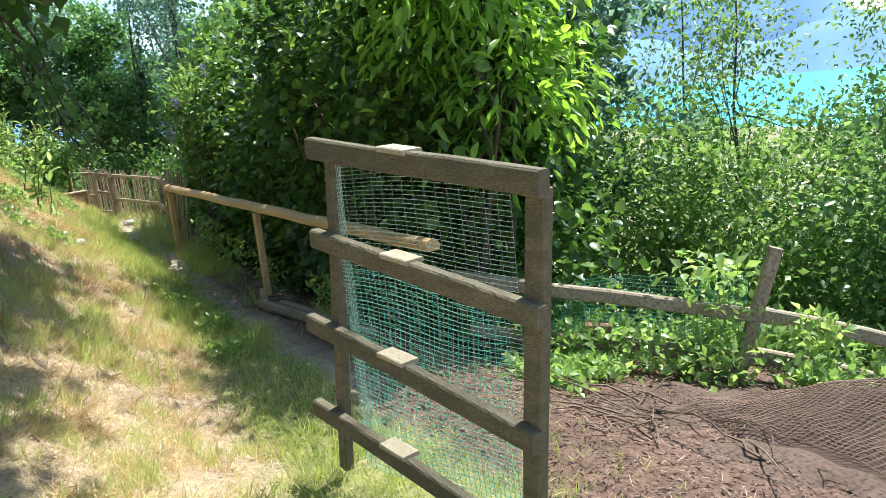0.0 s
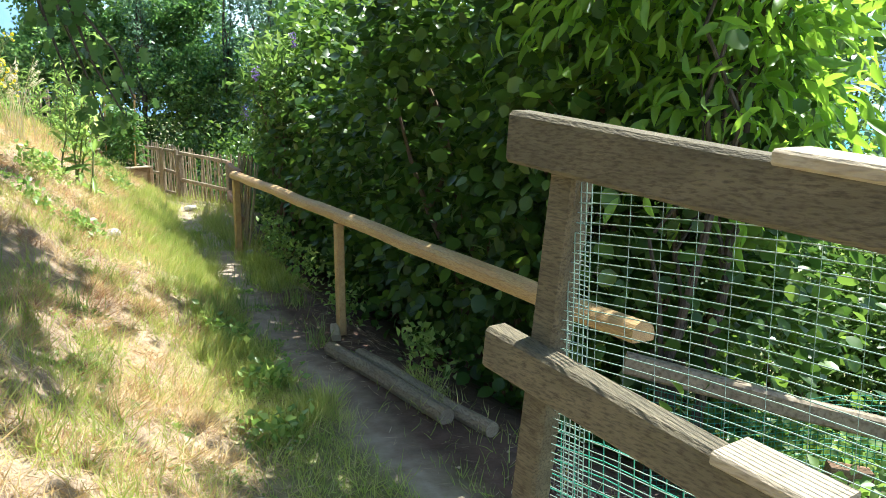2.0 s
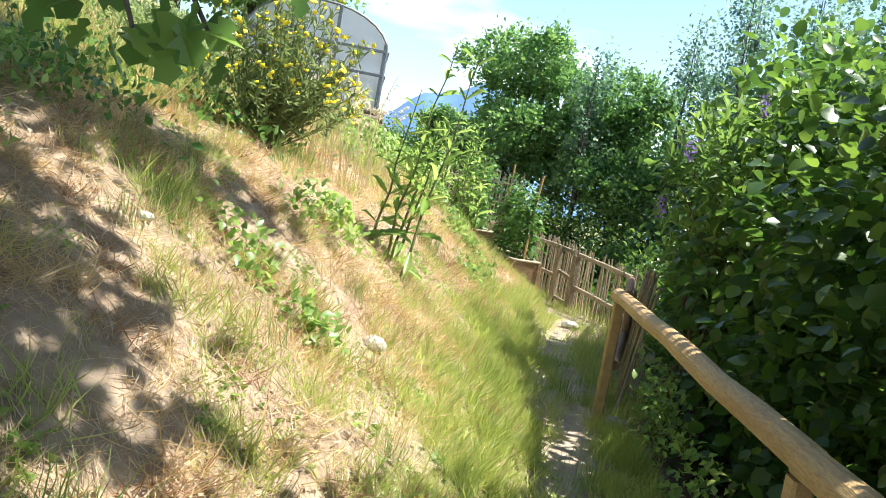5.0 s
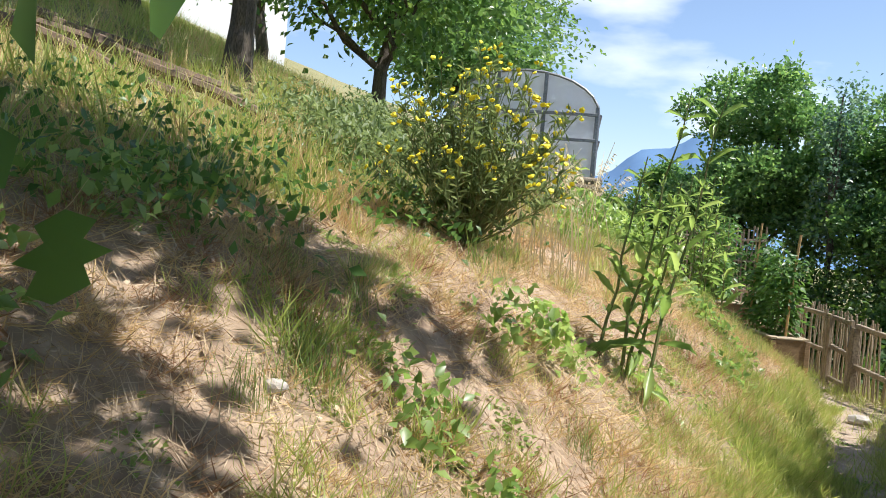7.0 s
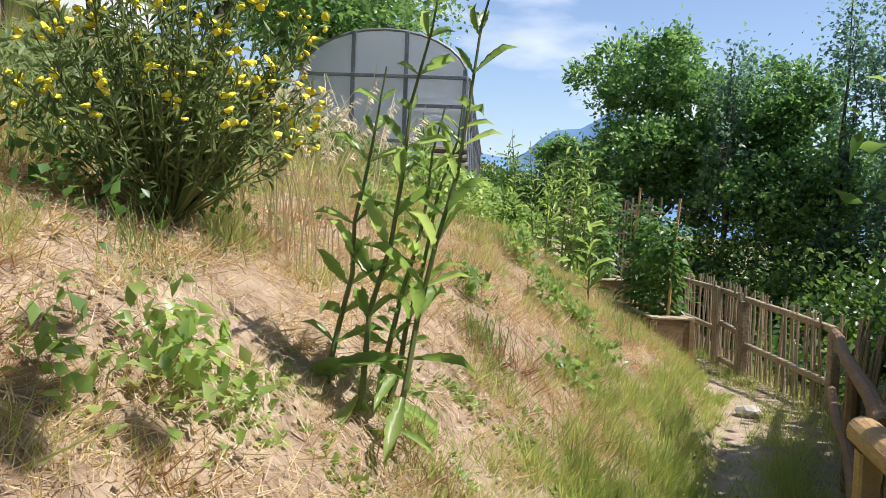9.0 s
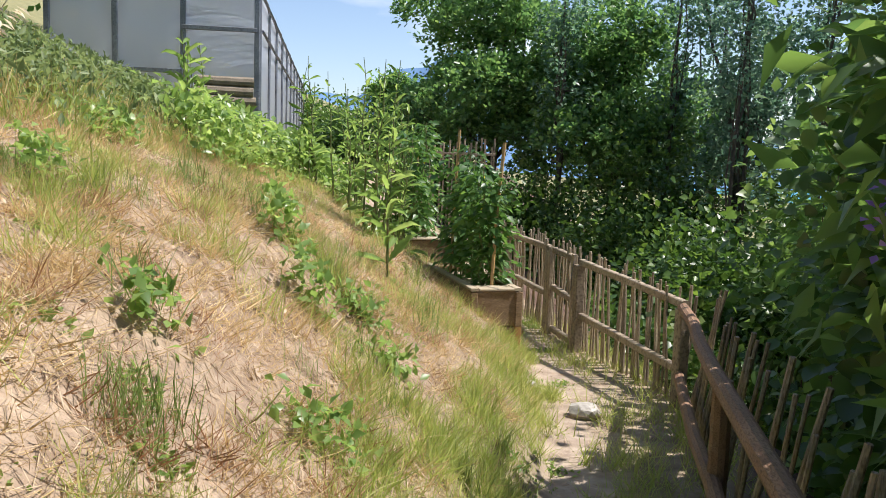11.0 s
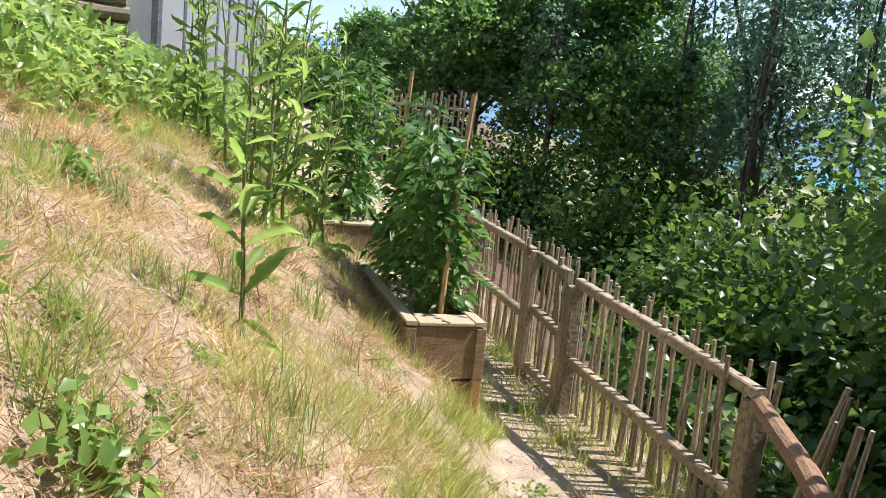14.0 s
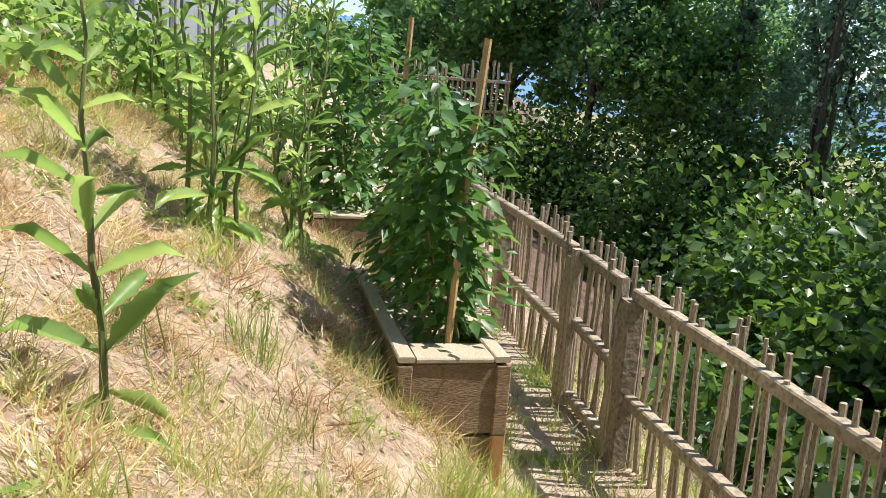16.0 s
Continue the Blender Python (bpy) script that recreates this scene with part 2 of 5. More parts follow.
def beam(bm, a, b, w, h, bevel=0.006, up=(0, 0, 1), wobble=0.0):
    """A bevelled squared timber from a to b, w wide and h high, with slightly uneven edges."""
    a, b = Vector(a), Vector(b)
    d = (b - a)
    ln = d.length
    d.normalize()
    side = d.cross(Vector(up)).normalized()
    upv = side.cross(d).normalized()
    seg = max(1, int(ln / 0.35))
    c = min(bevel, w * 0.3, h * 0.3)
    prof = [(-w / 2 + c, -h / 2), (w / 2 - c, -h / 2), (w / 2, -h / 2 + c), (w / 2, h / 2 - c), (w / 2 - c, h / 2), (-w / 2 + c, h / 2), (-w / 2, h / 2 - c), (-w / 2, -h / 2 + c)]
    rings = []
    for i in range(seg + 1):
        o = a + d * (ln * i / seg) + side * random.uniform(-wobble, wobble) + upv * random.uniform(-wobble, wobble)
        rings.append([bm.verts.new(o + side * x + upv * y) for x, y in prof])
    for r, s in zip(rings, rings[1:]):
        for i in range(8):
            bm.faces.new((r[i], r[(i + 1) % 8], s[(i + 1) % 8], s[i]))
    bm.faces.new(rings[0][::-1])
    bm.faces.new(rings[-1])
    return bm


def pole(bm, pts, radii, sides=7, flat=1.0):
    """A tapered round pole along points. flat below 1 cuts the lower half off straight."""
    pts = [Vector(p) for p in pts]
    rings = []
    for i, p in enumerate(pts):
        d = (pts[min(i + 1, len(pts) - 1)] - pts[max(i - 1, 0)]).normalized()
        s = d.cross(Vector((0, 0, 1)) if abs(d.z) < 0.9 else Vector((1, 0, 0))).normalized()
        u = s.cross(d).normalized()
        r = radii[i] if hasattr(radii, "__len__") else radii
        ring = []
        for k in range(sides):
            a = 2 * math.pi * k / sides
            y = math.sin(a)
            ring.append(bm.verts.new(p + s * (r * math.cos(a)) + u * (r * (y if y > -flat else -flat))))
        rings.append(ring)
    for r, s in zip(rings, rings[1:]):
        for i in range(sides):
            bm.faces.new((r[i], r[(i + 1) % sides], s[(i + 1) % sides], s[i]))
    bm.faces.new(rings[0][::-1])
    bm.faces.new(rings[-1])
    return bm


def bent(a, b, n=4, sway=0.04):
    """Points from a to b with a little sway."""
    a, b = Vector(a), Vector(b)
    return [a.lerp(b, i / n) + (Vector((random.uniform(-1, 1), random.uniform(-1, 1), random.uniform(-0.5, 0.5))) * sway if 0 < i < n else Vector()) for i in range(n + 1)]


LEAF4 = (np.array([(0, 0, 0), (-0.5, 0.42, 0.1), (0, 0.5, 0), (0.5, 0.42, 0.1), (0, 1, -0.12)]), np.array([(0, 2, 1), (1, 2, 4), (0, 3, 2), (2, 3, 4)]))
LEAF2 = (np.array([(0, 0, 0), (-0.5, 0.5, 0.12), (0, 1, -0.06), (0.5, 0.5, 0.12)]), np.array([(0, 2, 1), (0, 3, 2)]))
LEAF8 = (np.array([(0, 0, 0), (-0.36, 0.2, 0.06), (0, 0.25, 0), (0.36, 0.2, 0.06), (-0.5, 0.5, 0.1), (0, 0.55, 0.02), (0.5, 0.5, 0.1), (-0.3, 0.8, 0.02), (0, 0.8, -0.04), (0.3, 0.8, 0.02), (0, 1, -0.14)]),
         np.array([(0, 2, 1), (0, 3, 2), (1, 2, 5), (1, 5, 4), (2, 3, 6), (2, 6, 5), (4, 5, 8), (4, 8, 7), (5, 6, 9), (5, 9, 8), (7, 8, 10), (8, 9, 10)]))
RAGGED = (np.array([(0, 0, 0)] + [(sg * w * 0.5, q, 0.03 + 0.06 * w) for q, w in ((0.1, 0.35), (0.16, 0.3), (0.26, 0.72), (0.32, 0.6), (0.44, 1.0), (0.5, 0.82), (0.62, 0.86), (0.68, 0.62), (0.8, 0.5)) for sg in (-1, 1)] + [(0, q, 0.0 - 0.12 * q * q) for q in (0.16, 0.32, 0.5, 0.68, 0.8)] + [(0, 1, -0.2)]),
          np.array([(0, 19, 1), (0, 2, 19)] + [t for k in range(8) for m in (19 + (k + 1) // 2,) for t in ((1 + 2 * k, m, 3 + 2 * k), (2 + 2 * k, 4 + 2 * k, m))] + [t for k in range(4) for t in ((19 + k, 20 + k, 3 + 4 * k), (19 + k, 4 + 4 * k, 20 + k))] + [(17, 23, 24), (18, 24, 23)]))
LOBED = (np.array([(0, 0, 0), (-0.32, 0.12, 0.04), (-0.2, 0.3, 0.02), (-0.52, 0.45, 0.05), (-0.24, 0.58, 0.0), (-0.34, 0.8, 0.0), (0, 1.0, -0.1), (0.34, 0.8, 0.0), (0.24, 0.58, 0.0), (0.52, 0.45, 0.05), (0.2, 0.3, 0.02), (0.32, 0.12, 0.04), (0, 0.5, -0.03)]),
         np.array([(12, i, (i + 11) % 12) for i in range(12)]))
STRAW = (np.array([(0, 0, 0), (-0.5, 0.45, 0), (0, 1, 0), (0.5, 0.45, 0)]), np.array([(0, 2, 1), (0, 3, 2)]))
ROUND = (np.array([(0, 0, 0), (-0.36, 0.16, 0.05), (-0.5, 0.5, 0.1), (-0.3, 0.82, 0.03), (0, 1, -0.08), (0.3, 0.82, 0.03), (0.5, 0.5, 0.1), (0.36, 0.16, 0.05), (0, 0.5, 0)]), np.array([(8, i, (i + 7) % 8) for i in range(8)]))
BLADE = (np.array([(-0.5, 0, 0), (0.5, 0, 0), (-0.35, 0.55, 0.06), (0.35, 0.55, 0.06), (0, 1, 0.3)]), np.array([(0, 1, 3), (0, 3, 2), (2, 3, 4)]))


def leaves(pos, way, length, ratio, template, flop=0.6):
    """Vertices and triangles of many leaves: each at pos, pointing along way, with its length and width ratio."""
    pos, way = np.asarray(pos, float), np.asarray(way, float)
    n = len(pos)
    y = way / np.maximum(np.linalg.norm(way, axis=1, keepdims=True), 1e-6)
    z = np.array([0, 0, 1.0]) + rng.normal(0, flop, (n, 3))
    x = np.cross(y, z)
    x /= np.maximum(np.linalg.norm(x, axis=1, keepdims=True), 1e-6)
    z = np.cross(x, y)
    t, f = template
    ln = np.broadcast_to(np.asarray(length, float), (n,))[:, None, None]
    ra = np.broadcast_to(np.asarray(ratio, float), (n,))[:, None, None]
    v = pos[:, None] + ln * (ra * t[None, :, :1] * x[:, None] + t[None, :, 1:2] * y[:, None] + t[None, :, 2:] * z[:, None])
    return v.reshape(-1, 3), (f[None] + (np.arange(n) * len(t))[:, None, None]).reshape(-1, 3)


def joined(chunks):
    vs, fs, k = [], [], 0
    for v, f in chunks:
        vs.append(v)
        fs.append(f + k)
        k += len(v)
    return np.concatenate(vs), np.concatenate(fs)


def crown_points(blobs, clumps, per, spread, shell=0.55, boughs=0):
    """Leaf points in clumps through a set of ellipsoids (centre, radii); returns points, outward ways and clump centres. With boughs, each ellipsoid is first broken into smaller rounded masses."""
    if boughs:
        parts = []
        for c, r in blobs:
            d = rng.normal(size=(boughs, 3))
            d /= np.linalg.norm(d, axis=1, keepdims=True)
            for q in d:
                k = rng.uniform(0.34, 0.54)
                parts.append((np.array(c) + q * np.array(r) * rng.uniform(0.5, 0.9), np.full(3, k * min(r[0], r[2] * 1.6)) * np.array([1, 1, 0.75])))
        blobs, shell = parts, 0.75
    w = np.array([b[1][0] * b[1][1] * b[1][2] for b in blobs]) ** 0.67
    w = w / w.sum()
    cs, outs = [], []
    for (c, r), k in zip(blobs, np.maximum(1, (w * clumps)).astype(int)):
        d = rng.normal(size=(k, 3))
        if boughs:
            d[:, 2] = np.where(d[:, 2] < -0.3, -d[:, 2], d[:, 2])
        d /= np.linalg.norm(d, axis=1, keepdims=True)
        q = shell + (1 - shell) * rng.random((k, 1)) ** 0.6
        cs.append(np.array(c) + d * q * np.array(r) * rng.uniform(0.85, 1.1, (k, 1)))
        outs.append(d)
    cs, outs = np.concatenate(cs), np.concatenate(outs)
    sp = spread * rng.uniform(0.5, 1.4, (len(cs), 1, 1))
    p = (cs[:, None] + rng.normal(0, 1, (len(cs), per, 3)) * sp).reshape(-1, 3)
    o = np.repeat(outs, per, 0) + rng.normal(0, 0.7, (len(p), 3))
    return p, o, cs


# ---- ground ----
TOE = ((-40, -2.6), (0, -1.9), (3, -1.55), (5.5, -1.1), (7.5, -0.82), (8.6, -0.48), (10, -0.34), (12, -0.32), (14.5, -0.14), (16, -0.12), (17.5, -0.3), (20, -0.85), (26, -1.4), (60, -3))
EDGE = ((-40, -0.4), (3, -0.25), (5, 0.05), (11, 0.15), (13, 0.5), (15.4, 0.95), (16.8, 0.45), (19, -0.1), (24, -0.8), (60, -2))


def lumps(x, y):
    return (np.sin(x * 2.3 + 1.7 * np.sin(y * 1.1)) * np.sin(y * 1.9 + 0.6) * 0.5 + np.sin(x * 5.1 + y * 3.7) * np.sin(y * 4.3 - x * 2.2) * 0.3 + np.sin(x * 11.3 - y * 7.9) * np.sin(y * 12.7 + x * 3.1) * 0.2)


def height(x, y):
    """Height of the ground: the level path, the bank on one side, the drop on the other."""
    x, y = np.asarray(x, float), np.asarray(y, float)
    toe = np.interp(y, [p[0] for p in TOE], [p[1] for p in TOE])
    edge = np.interp(y, [p[0] for p in EDGE], [p[1] for p in EDGE])
    d = np.maximum(toe - x, 0)
    steep = np.interp(y, [0, 4, 7, 9.5, 12.5, 14, 15.5], [0.5, 0.55, 0.64, 0.68, 0.84, 0.72, 0.58])
    run = np.interp(y, [0, 8, 10, 12.5, 15], [1.6, 1.9, 1.95, 1.35, 1.75])
    soft = np.interp(y, [11, 14], [0.12, 0.03])
    step = np.interp(y, [12.5, 14.5], [0.0, 0.17]) * (1 - np.exp(-d / 0.2))
    top = np.interp(y, [10, 17], [0.31, 0.4])
    foot = steep * (d - soft * (1 - np.exp(-d / soft))) + step
    ridge = steep * (run - soft) + step
    bank = np.where(d < run, foot, ridge + top * (d - run))
    bank = np.where(d > 30, ridge + top * (30 - run) + 0.05 * (d - 30), bank)
    e = np.maximum(x - edge, 0)
    gentle = np.interp(y, [5, 7.5], [1, 0])
    fall = gentle * (0.25 * np.minimum(e, 3.5) + 0.45 * np.maximum(e - 3.5, 0)) + (1 - gentle) * (0.5 * e)
    fall = np.where(fall > 30, 30 + (fall - 30) * 0.12, fall)
    z = bank - fall
    rough = 0.02 + 0.05 * np.clip(d * 1.2, 0, 1) + 0.04 * np.clip(e, 0, 1)
    return np.maximum(z + lumps(x, y) * rough, -95)


def axis(lo, hi, step, far, grow):
    a = list(np.arange(lo, hi, step))
    s, q = step, a[-1]
    while q < far:
        s *= grow
        q += s
        a.append(q)
    s, q = step, a[0]
    while q > -far:
        s *= grow
        q -= s
        a.insert(0, q)
    return np.array(a)


def on_ground(x, y, lift=0.0):
    return Vector((x, y, float(height(x, y)) + lift))


def ground_material():
    m = bpy.data.materials.new("hillside soil and turf")
    m.use_nodes = True
    n, l = m.node_tree.nodes, m.node_tree.links
    b = n["Principled BSDF"]
    b.inputs["Roughness"].default_value = 0.95
    co = n.new("ShaderNodeTexCoord")

    def noise_at(scale, detail=6):
        q = n.new("ShaderNodeTexNoise")
        q.inputs["Scale"].default_value, q.inputs["Detail"].default_value = scale, detail
        l.new(co.outputs["Object"], q.inputs["Vector"])
        return q.outputs[0]

    def ramp(src, c1, c2, p1=0.35, p2=0.68):
        r = n.new("ShaderNodeValToRGB")
        r.color_ramp.elements[0].position, r.color_ramp.elements[1].position = p1, p2
        r.color_ramp.elements[0].color, r.color_ramp.elements[1].color = (*c1, 1), (*c2, 1)
        l.new(src, r.inputs[0])
        return r.outputs[0]

    def mix(fac, a, c):
        k = n.new("ShaderNodeMix")
        k.data_type = "RGBA"
        l.new(fac, k.inputs[0])
        l.new(a, k.inputs[6])
        l.new(c, k.inputs[7])
        return k.outputs[2]

    big, fine, mid = noise_at(1.3), noise_at(45), noise_at(9)
    straw = mix(fine, ramp(big, (0.29, 0.205, 0.135), (0.43, 0.325, 0.225)), ramp(mid, (0.17, 0.115, 0.075), (0.5, 0.4, 0.29)))
    soil = mix(fine, ramp(big, (0.32, 0.24, 0.17), (0.45, 0.36, 0.27)), ramp(mid, (0.25, 0.18, 0.13), (0.52, 0.43, 0.33)))
    turf = mix(fine, ramp(big, (0.17, 0.19, 0.06), (0.3, 0.28, 0.11)), ramp(mid, (0.09, 0.1, 0.03), (0.28, 0.25, 0.1)))
    earth = mix(fine, ramp(big, (0.085, 0.046, 0.03), (0.15, 0.085, 0.058)), ramp(mid, (0.05, 0.028, 0.02), (0.2, 0.12, 0.085)))
    out = straw
    for key, colour in (("turf", turf), ("path", soil), ("earth", earth)):
        a = n.new("ShaderNodeAttribute")
        a.attribute_name = key
        out = mix(a.outputs["Fac"], out, colour)
    l.new(out, b.inputs["Base Color"])
    bp = n.new("ShaderNodeBump")
    bp.inputs["Strength"].default_value, bp.inputs["Distance"].default_value = 0.9, 0.03
    l.new(mid, bp.inputs["Height"])
    b2 = n.new("ShaderNodeBump")
    b2.inputs["Strength"].default_value, b2.inputs["Distance"].default_value = 0.7, 0.008
    l.new(fine, b2.inputs["Height"])
    l.new(bp.outputs[0], b2.inputs["Normal"])
    l.new(b2.outputs[0], b.inputs["Normal"])
    return m


def cover(x, y):
    """How much of the ground is turf, trodden path and dark earth, from 0 to 1."""
    toe = np.interp(y, [p[0] for p in TOE], [p[1] for p in TOE])
    edge = np.interp(y, [p[0] for p in EDGE], [p[1] for p in EDGE])
    nz = lumps(x * 1.3, y * 1.1) * 0.25
    mid = np.interp(y, [0, 4, 6.5, 9, 11, 13, 15.5, 17, 20], [0.9, -0.4, -0.42, -0.32, -0.22, -0.1, 0.08, 0.0, -0.5])
    half = np.interp(y, [0, 5.5, 8, 12, 14, 20], [0.0, 0.1, 0.2, 0.24, 0.18, 0.25])
    path = np.clip(1.5 - np.abs(x - mid) / np.maximum(half + nz * 0.4, 0.02), 0, 1) * (y > 4.6) * (y < 22)
    turf = np.clip((np.interp(y, [6, 8, 10, 13.5, 15.5], [0.3, 0.5, 0.85, 0.8, 0.5]) - np.abs(x - (toe + 0.02)) + nz) * 2.2, 0, 1) * np.interp(y, [7, 10, 12, 16], [0.9, 1, 0.8, 0.5])
    flat = np.clip((x - toe + 0.25 + nz) * 3, 0, 1) * (x < edge + 0.3) * (y < 7)
    turf = np.maximum(turf, flat)
    up = np.clip((toe - x - 2.7 + nz) * 1.5, 0, 1)
    turf = np.maximum(turf, up * 0.85)
    earth = np.clip((x - (-0.62) + nz) * 4, 0, 1) * np.clip((5.4 - y + nz * 2) * 1.5, 0, 1)
    earth = np.maximum(earth, np.clip((x - edge - 0.05) * 4, 0, 1) * np.clip(2.6 - (x - edge), 0, 1))
    turf = np.where(x > edge + 1.2, 0.9, turf)
    # Below the fence the dark earth is both litter and painted woodland shade.
    earth = np.maximum(earth, np.clip((x - edge - 0.1) * 4, 0, 1) * (y > 9.5) * (x < 16) * 0.9)
    under = np.clip((x + 0.42 + nz * 0.4) * 4, 0, 1) * (y > 4.5) * (y < 9.6)
    return turf, path, np.maximum(earth, under)


def build_ground():
    xs, ys = axis(-6.0, 5.0, 0.09, 4300, 1.1), axis(-1.0, 22.0, 0.09, 4300, 1.1)
    gx, gy = np.meshgrid(xs, ys, indexing="ij")
    v = np.stack([gx, gy, height(gx, gy)], -1).reshape(-1, 3)
    nx, ny = gx.shape
    i = (np.arange(nx - 1)[:, None] * ny + np.arange(ny - 1)).ravel()
    f = np.concatenate([np.stack([i, i + ny, i + ny + 1], 1), np.stack([i, i + ny + 1, i + 1], 1)])
    me = tri_mesh("ground", v, f)
    for key, val in zip(("turf", "path", "earth"), cover(v[:, 0], v[:, 1])):
        me.attributes.new(key, "FLOAT", "POINT").data.foreach_set("value", np.asarray(val, np.float32))
    me.polygons.foreach_set("use_smooth", np.ones(len(f), bool))
    part("ground", me, ground_material(), None, "dry grassy hillside with a narrow trodden path", "ground", "structure")


build_ground()


def build_distance():
    """The lake far below, and the mountains on its other shore."""
    bm = bmesh.new()
    vs = [bm.verts.new(p) for p in ((60, -4300, -70), (4300, -4300, -70), (4300, 4300, -70), (60, 4300, -70))]
    bm.faces.new(vs)
    part("lake", bm, M_LAKE, None, "calm turquoise lake far below the slope", "lake", "structure")
    for name, dist, top, seed in (("mountain_near", 3300, 330, 0.4), ("mountain_far", 4000, 620, 2.1)):
        n, v, f = 160, [], []
        for k in range(n + 1):
            a = radians(-40 + 150 * k / n)
            h = top * (0.55 + 0.3 * math.sin(k * 0.13 + seed) + 0.12 * math.sin(k * 0.41 + seed * 3) + 0.05 * math.sin(k * 1.3))
            for j in range(5):
                q = j / 4
                dd = dist + 600 * q
                v.append((dd * math.cos(a), dd * math.sin(a), -75 + (h + 75) * q ** 0.8 + (noise.noise((k * 0.3, j, seed)) * 30 if 0 < j else 0)))
        for k in range(n):
            for j in range(4):
                i = k * 5 + j
                f += [(i, i + 5, i + 6), (i, i + 6, i + 1)]
        part(name, tri_mesh(name, v, f), M_MOUNTAIN, None, "wooded mountains across the lake, coloured with blue haze", "mountain", "structure")


build_distance()


# ---- trees and shrubs ----
def woody(name, label, category, at, blobs, clumps, per, spread, leaf, ratio, leaf_mat, template=LEAF2, trunk=0.09, stems=1, droop=0.2, limbs=6, lean=(0, 0), shell=0.5, flop=0.7, group="", bark=None, keep=None, boughs=0):
    """A tree or shrub: tapered trunk or stems, limbs to the crown's clumps, and a crown of single leaves. Blobs are relative to the foot."""
    root = thing(name, label, category, Matrix.Translation(at), group)
    p, o, cs = crown_points(blobs, clumps, per, spread, shell, boughs)
    if keep:
        ok = keep(p[:, 0] + at[0], p[:, 1] + at[1], p[:, 2] + at[2])
        p, o = p[ok], o[ok]
    o = o + np.array([0, 0, -droop])
    v, f = leaves(p, o, leaf * rng.uniform(0.6, 1.25, len(p)), ratio, template, flop)
    part("crown", tri_mesh("crown", v, f), leaf_mat, root)
    bark = bark or M_BARK
    mid = np.mean([b[0] for b in blobs], 0)
    top = max(b[0][2] + b[1][2] * 0.5 for b in blobs)
    forks = []
    for s in range(stems):
        a = 2 * math.pi * s / stems + random.random()
        foot = Vector((math.cos(a), math.sin(a), 0)) * (0.0 if stems == 1 else 0.12 + 0.1 * random.random()) - Vector((0, 0, 0.25))
        aim_at = Vector((mid[0] + lean[0], mid[1] + lean[1], top)) if stems == 1 else Vector(cs[random.randrange(len(cs))]) * 0.9
        pts = bent(foot, aim_at, 6, 0.1 if stems == 1 else 0.07)
        bm = pole(bmesh.new(), pts, [trunk * (1 - 0.82 * i / 6) * (1.25 if i == 0 else 1) for i in range(7)], 8 if stems == 1 else 6)
        part("trunk" if stems == 1 else "stem", bm, bark, root)
        forks.append(pts)
    for _ in range(limbs):
        pts = random.choice(forks)
        i = random.randint(2, 4)
        tip = Vector(cs[random.randrange(len(cs))])
        bm = pole(bmesh.new(), bent(pts[i], tip, 5, 0.12), [trunk * 0.42 * (1 - 0.16 * k) for k in range(6)], 5)
        part("limb", bm, bark, root)
    return root


def hazel_row():
    lab = "dense dark green hazel bush with broad rounded leaves"
    for k, (x, y, h, r) in enumerate(((1.5, 6.7, 4.0, 0.95), (1.5, 8.1, 4.4, 1.2), (1.5, 9.8, 3.3, 1.05), (1.7, 11.4, 3.4, 0.95), (1.75, 12.6, 3.5, 0.95), (2.9, 9.6, 4.0, 1.2), (2.05, 13.6, 4.0, 1.0), (2.75, 15.0, 3.9, 0.95))):
        z = float(height(x, y))
        woody("hazel_bush", lab, "bush", (x, y, z), [((0, 0, h * 0.28), (r * 0.95, r, h * 0.3)), ((0.1, 0.1, h * 0.68), (r * 1.1, r * 1.1, h * 0.34)), ((-0.25, 0, h * 0.5), (r, r, h * 0.35))],
              330, 34, 0.2, 0.092, 0.85, M_HAZEL if y < 13 else M_TREE, ROUND, 0.045, 6, 0.35, 8, shell=0.55, group="hazel hedge beside the rail", bark=M_TWIG, keep=lambda x, y, z: x > np.where(y < 12, 0.22, np.interp(y, [12, 15.4, 17], [0.35, 1.0, 0.6])) + 0.1)


def long_leaf_tree():
    x, y = 1.0, 6.0
    z = float(height(x, y))
    woody("peach_tree", "young tree with long drooping bright green leaves", "tree", (x, y, z), [((0, 0.1, 2.9), (0.75, 0.75, 0.9)), ((0.2, -0.2, 2.0), (0.55, 0.55, 0.6)), ((0.25, -0.1, 3.7), (0.7, 0.7, 0.6))],
          170, 18, 0.16, 0.15, 0.3, M_LANCE, LEAF8, 0.035, 3, 0.8, 8, shell=0.3, flop=0.9)


def butterfly_bush():
    x, y = 0.66, 11.9
    z = float(height(x, y))
    root = woody("butterfly_bush", "bright green butterfly bush with a few purple flower spikes", "bush", (x, y, z), [((0.15, 0, 1.25), (0.4, 0.5, 0.6)), ((0, 0.1, 1.9), (0.42, 0.45, 0.6))], 95, 16, 0.12, 0.13, 0.34, M_BRIGHT, LEAF4, 0.025, 6, 0.1, 4, shell=0.3, bark=M_TWIG)
    for px, py, pz in ((-0.35, -0.3, 1.95), (0.05, -0.35, 2.3), (-0.42, -0.1, 1.55)):
        q = np.array([px, py, pz]) + np.stack([rng.normal(0, 0.02, 60), rng.normal(0, 0.02, 60), rng.uniform(0, 0.16, 60)], 1)
        part("flower_spike", tri_mesh("flower_spike", *leaves(q, rng.normal(size=(60, 3)), 0.025, 0.7, LEAF2)), M_PURPLE, root, "purple flower spike", kind="stuff")


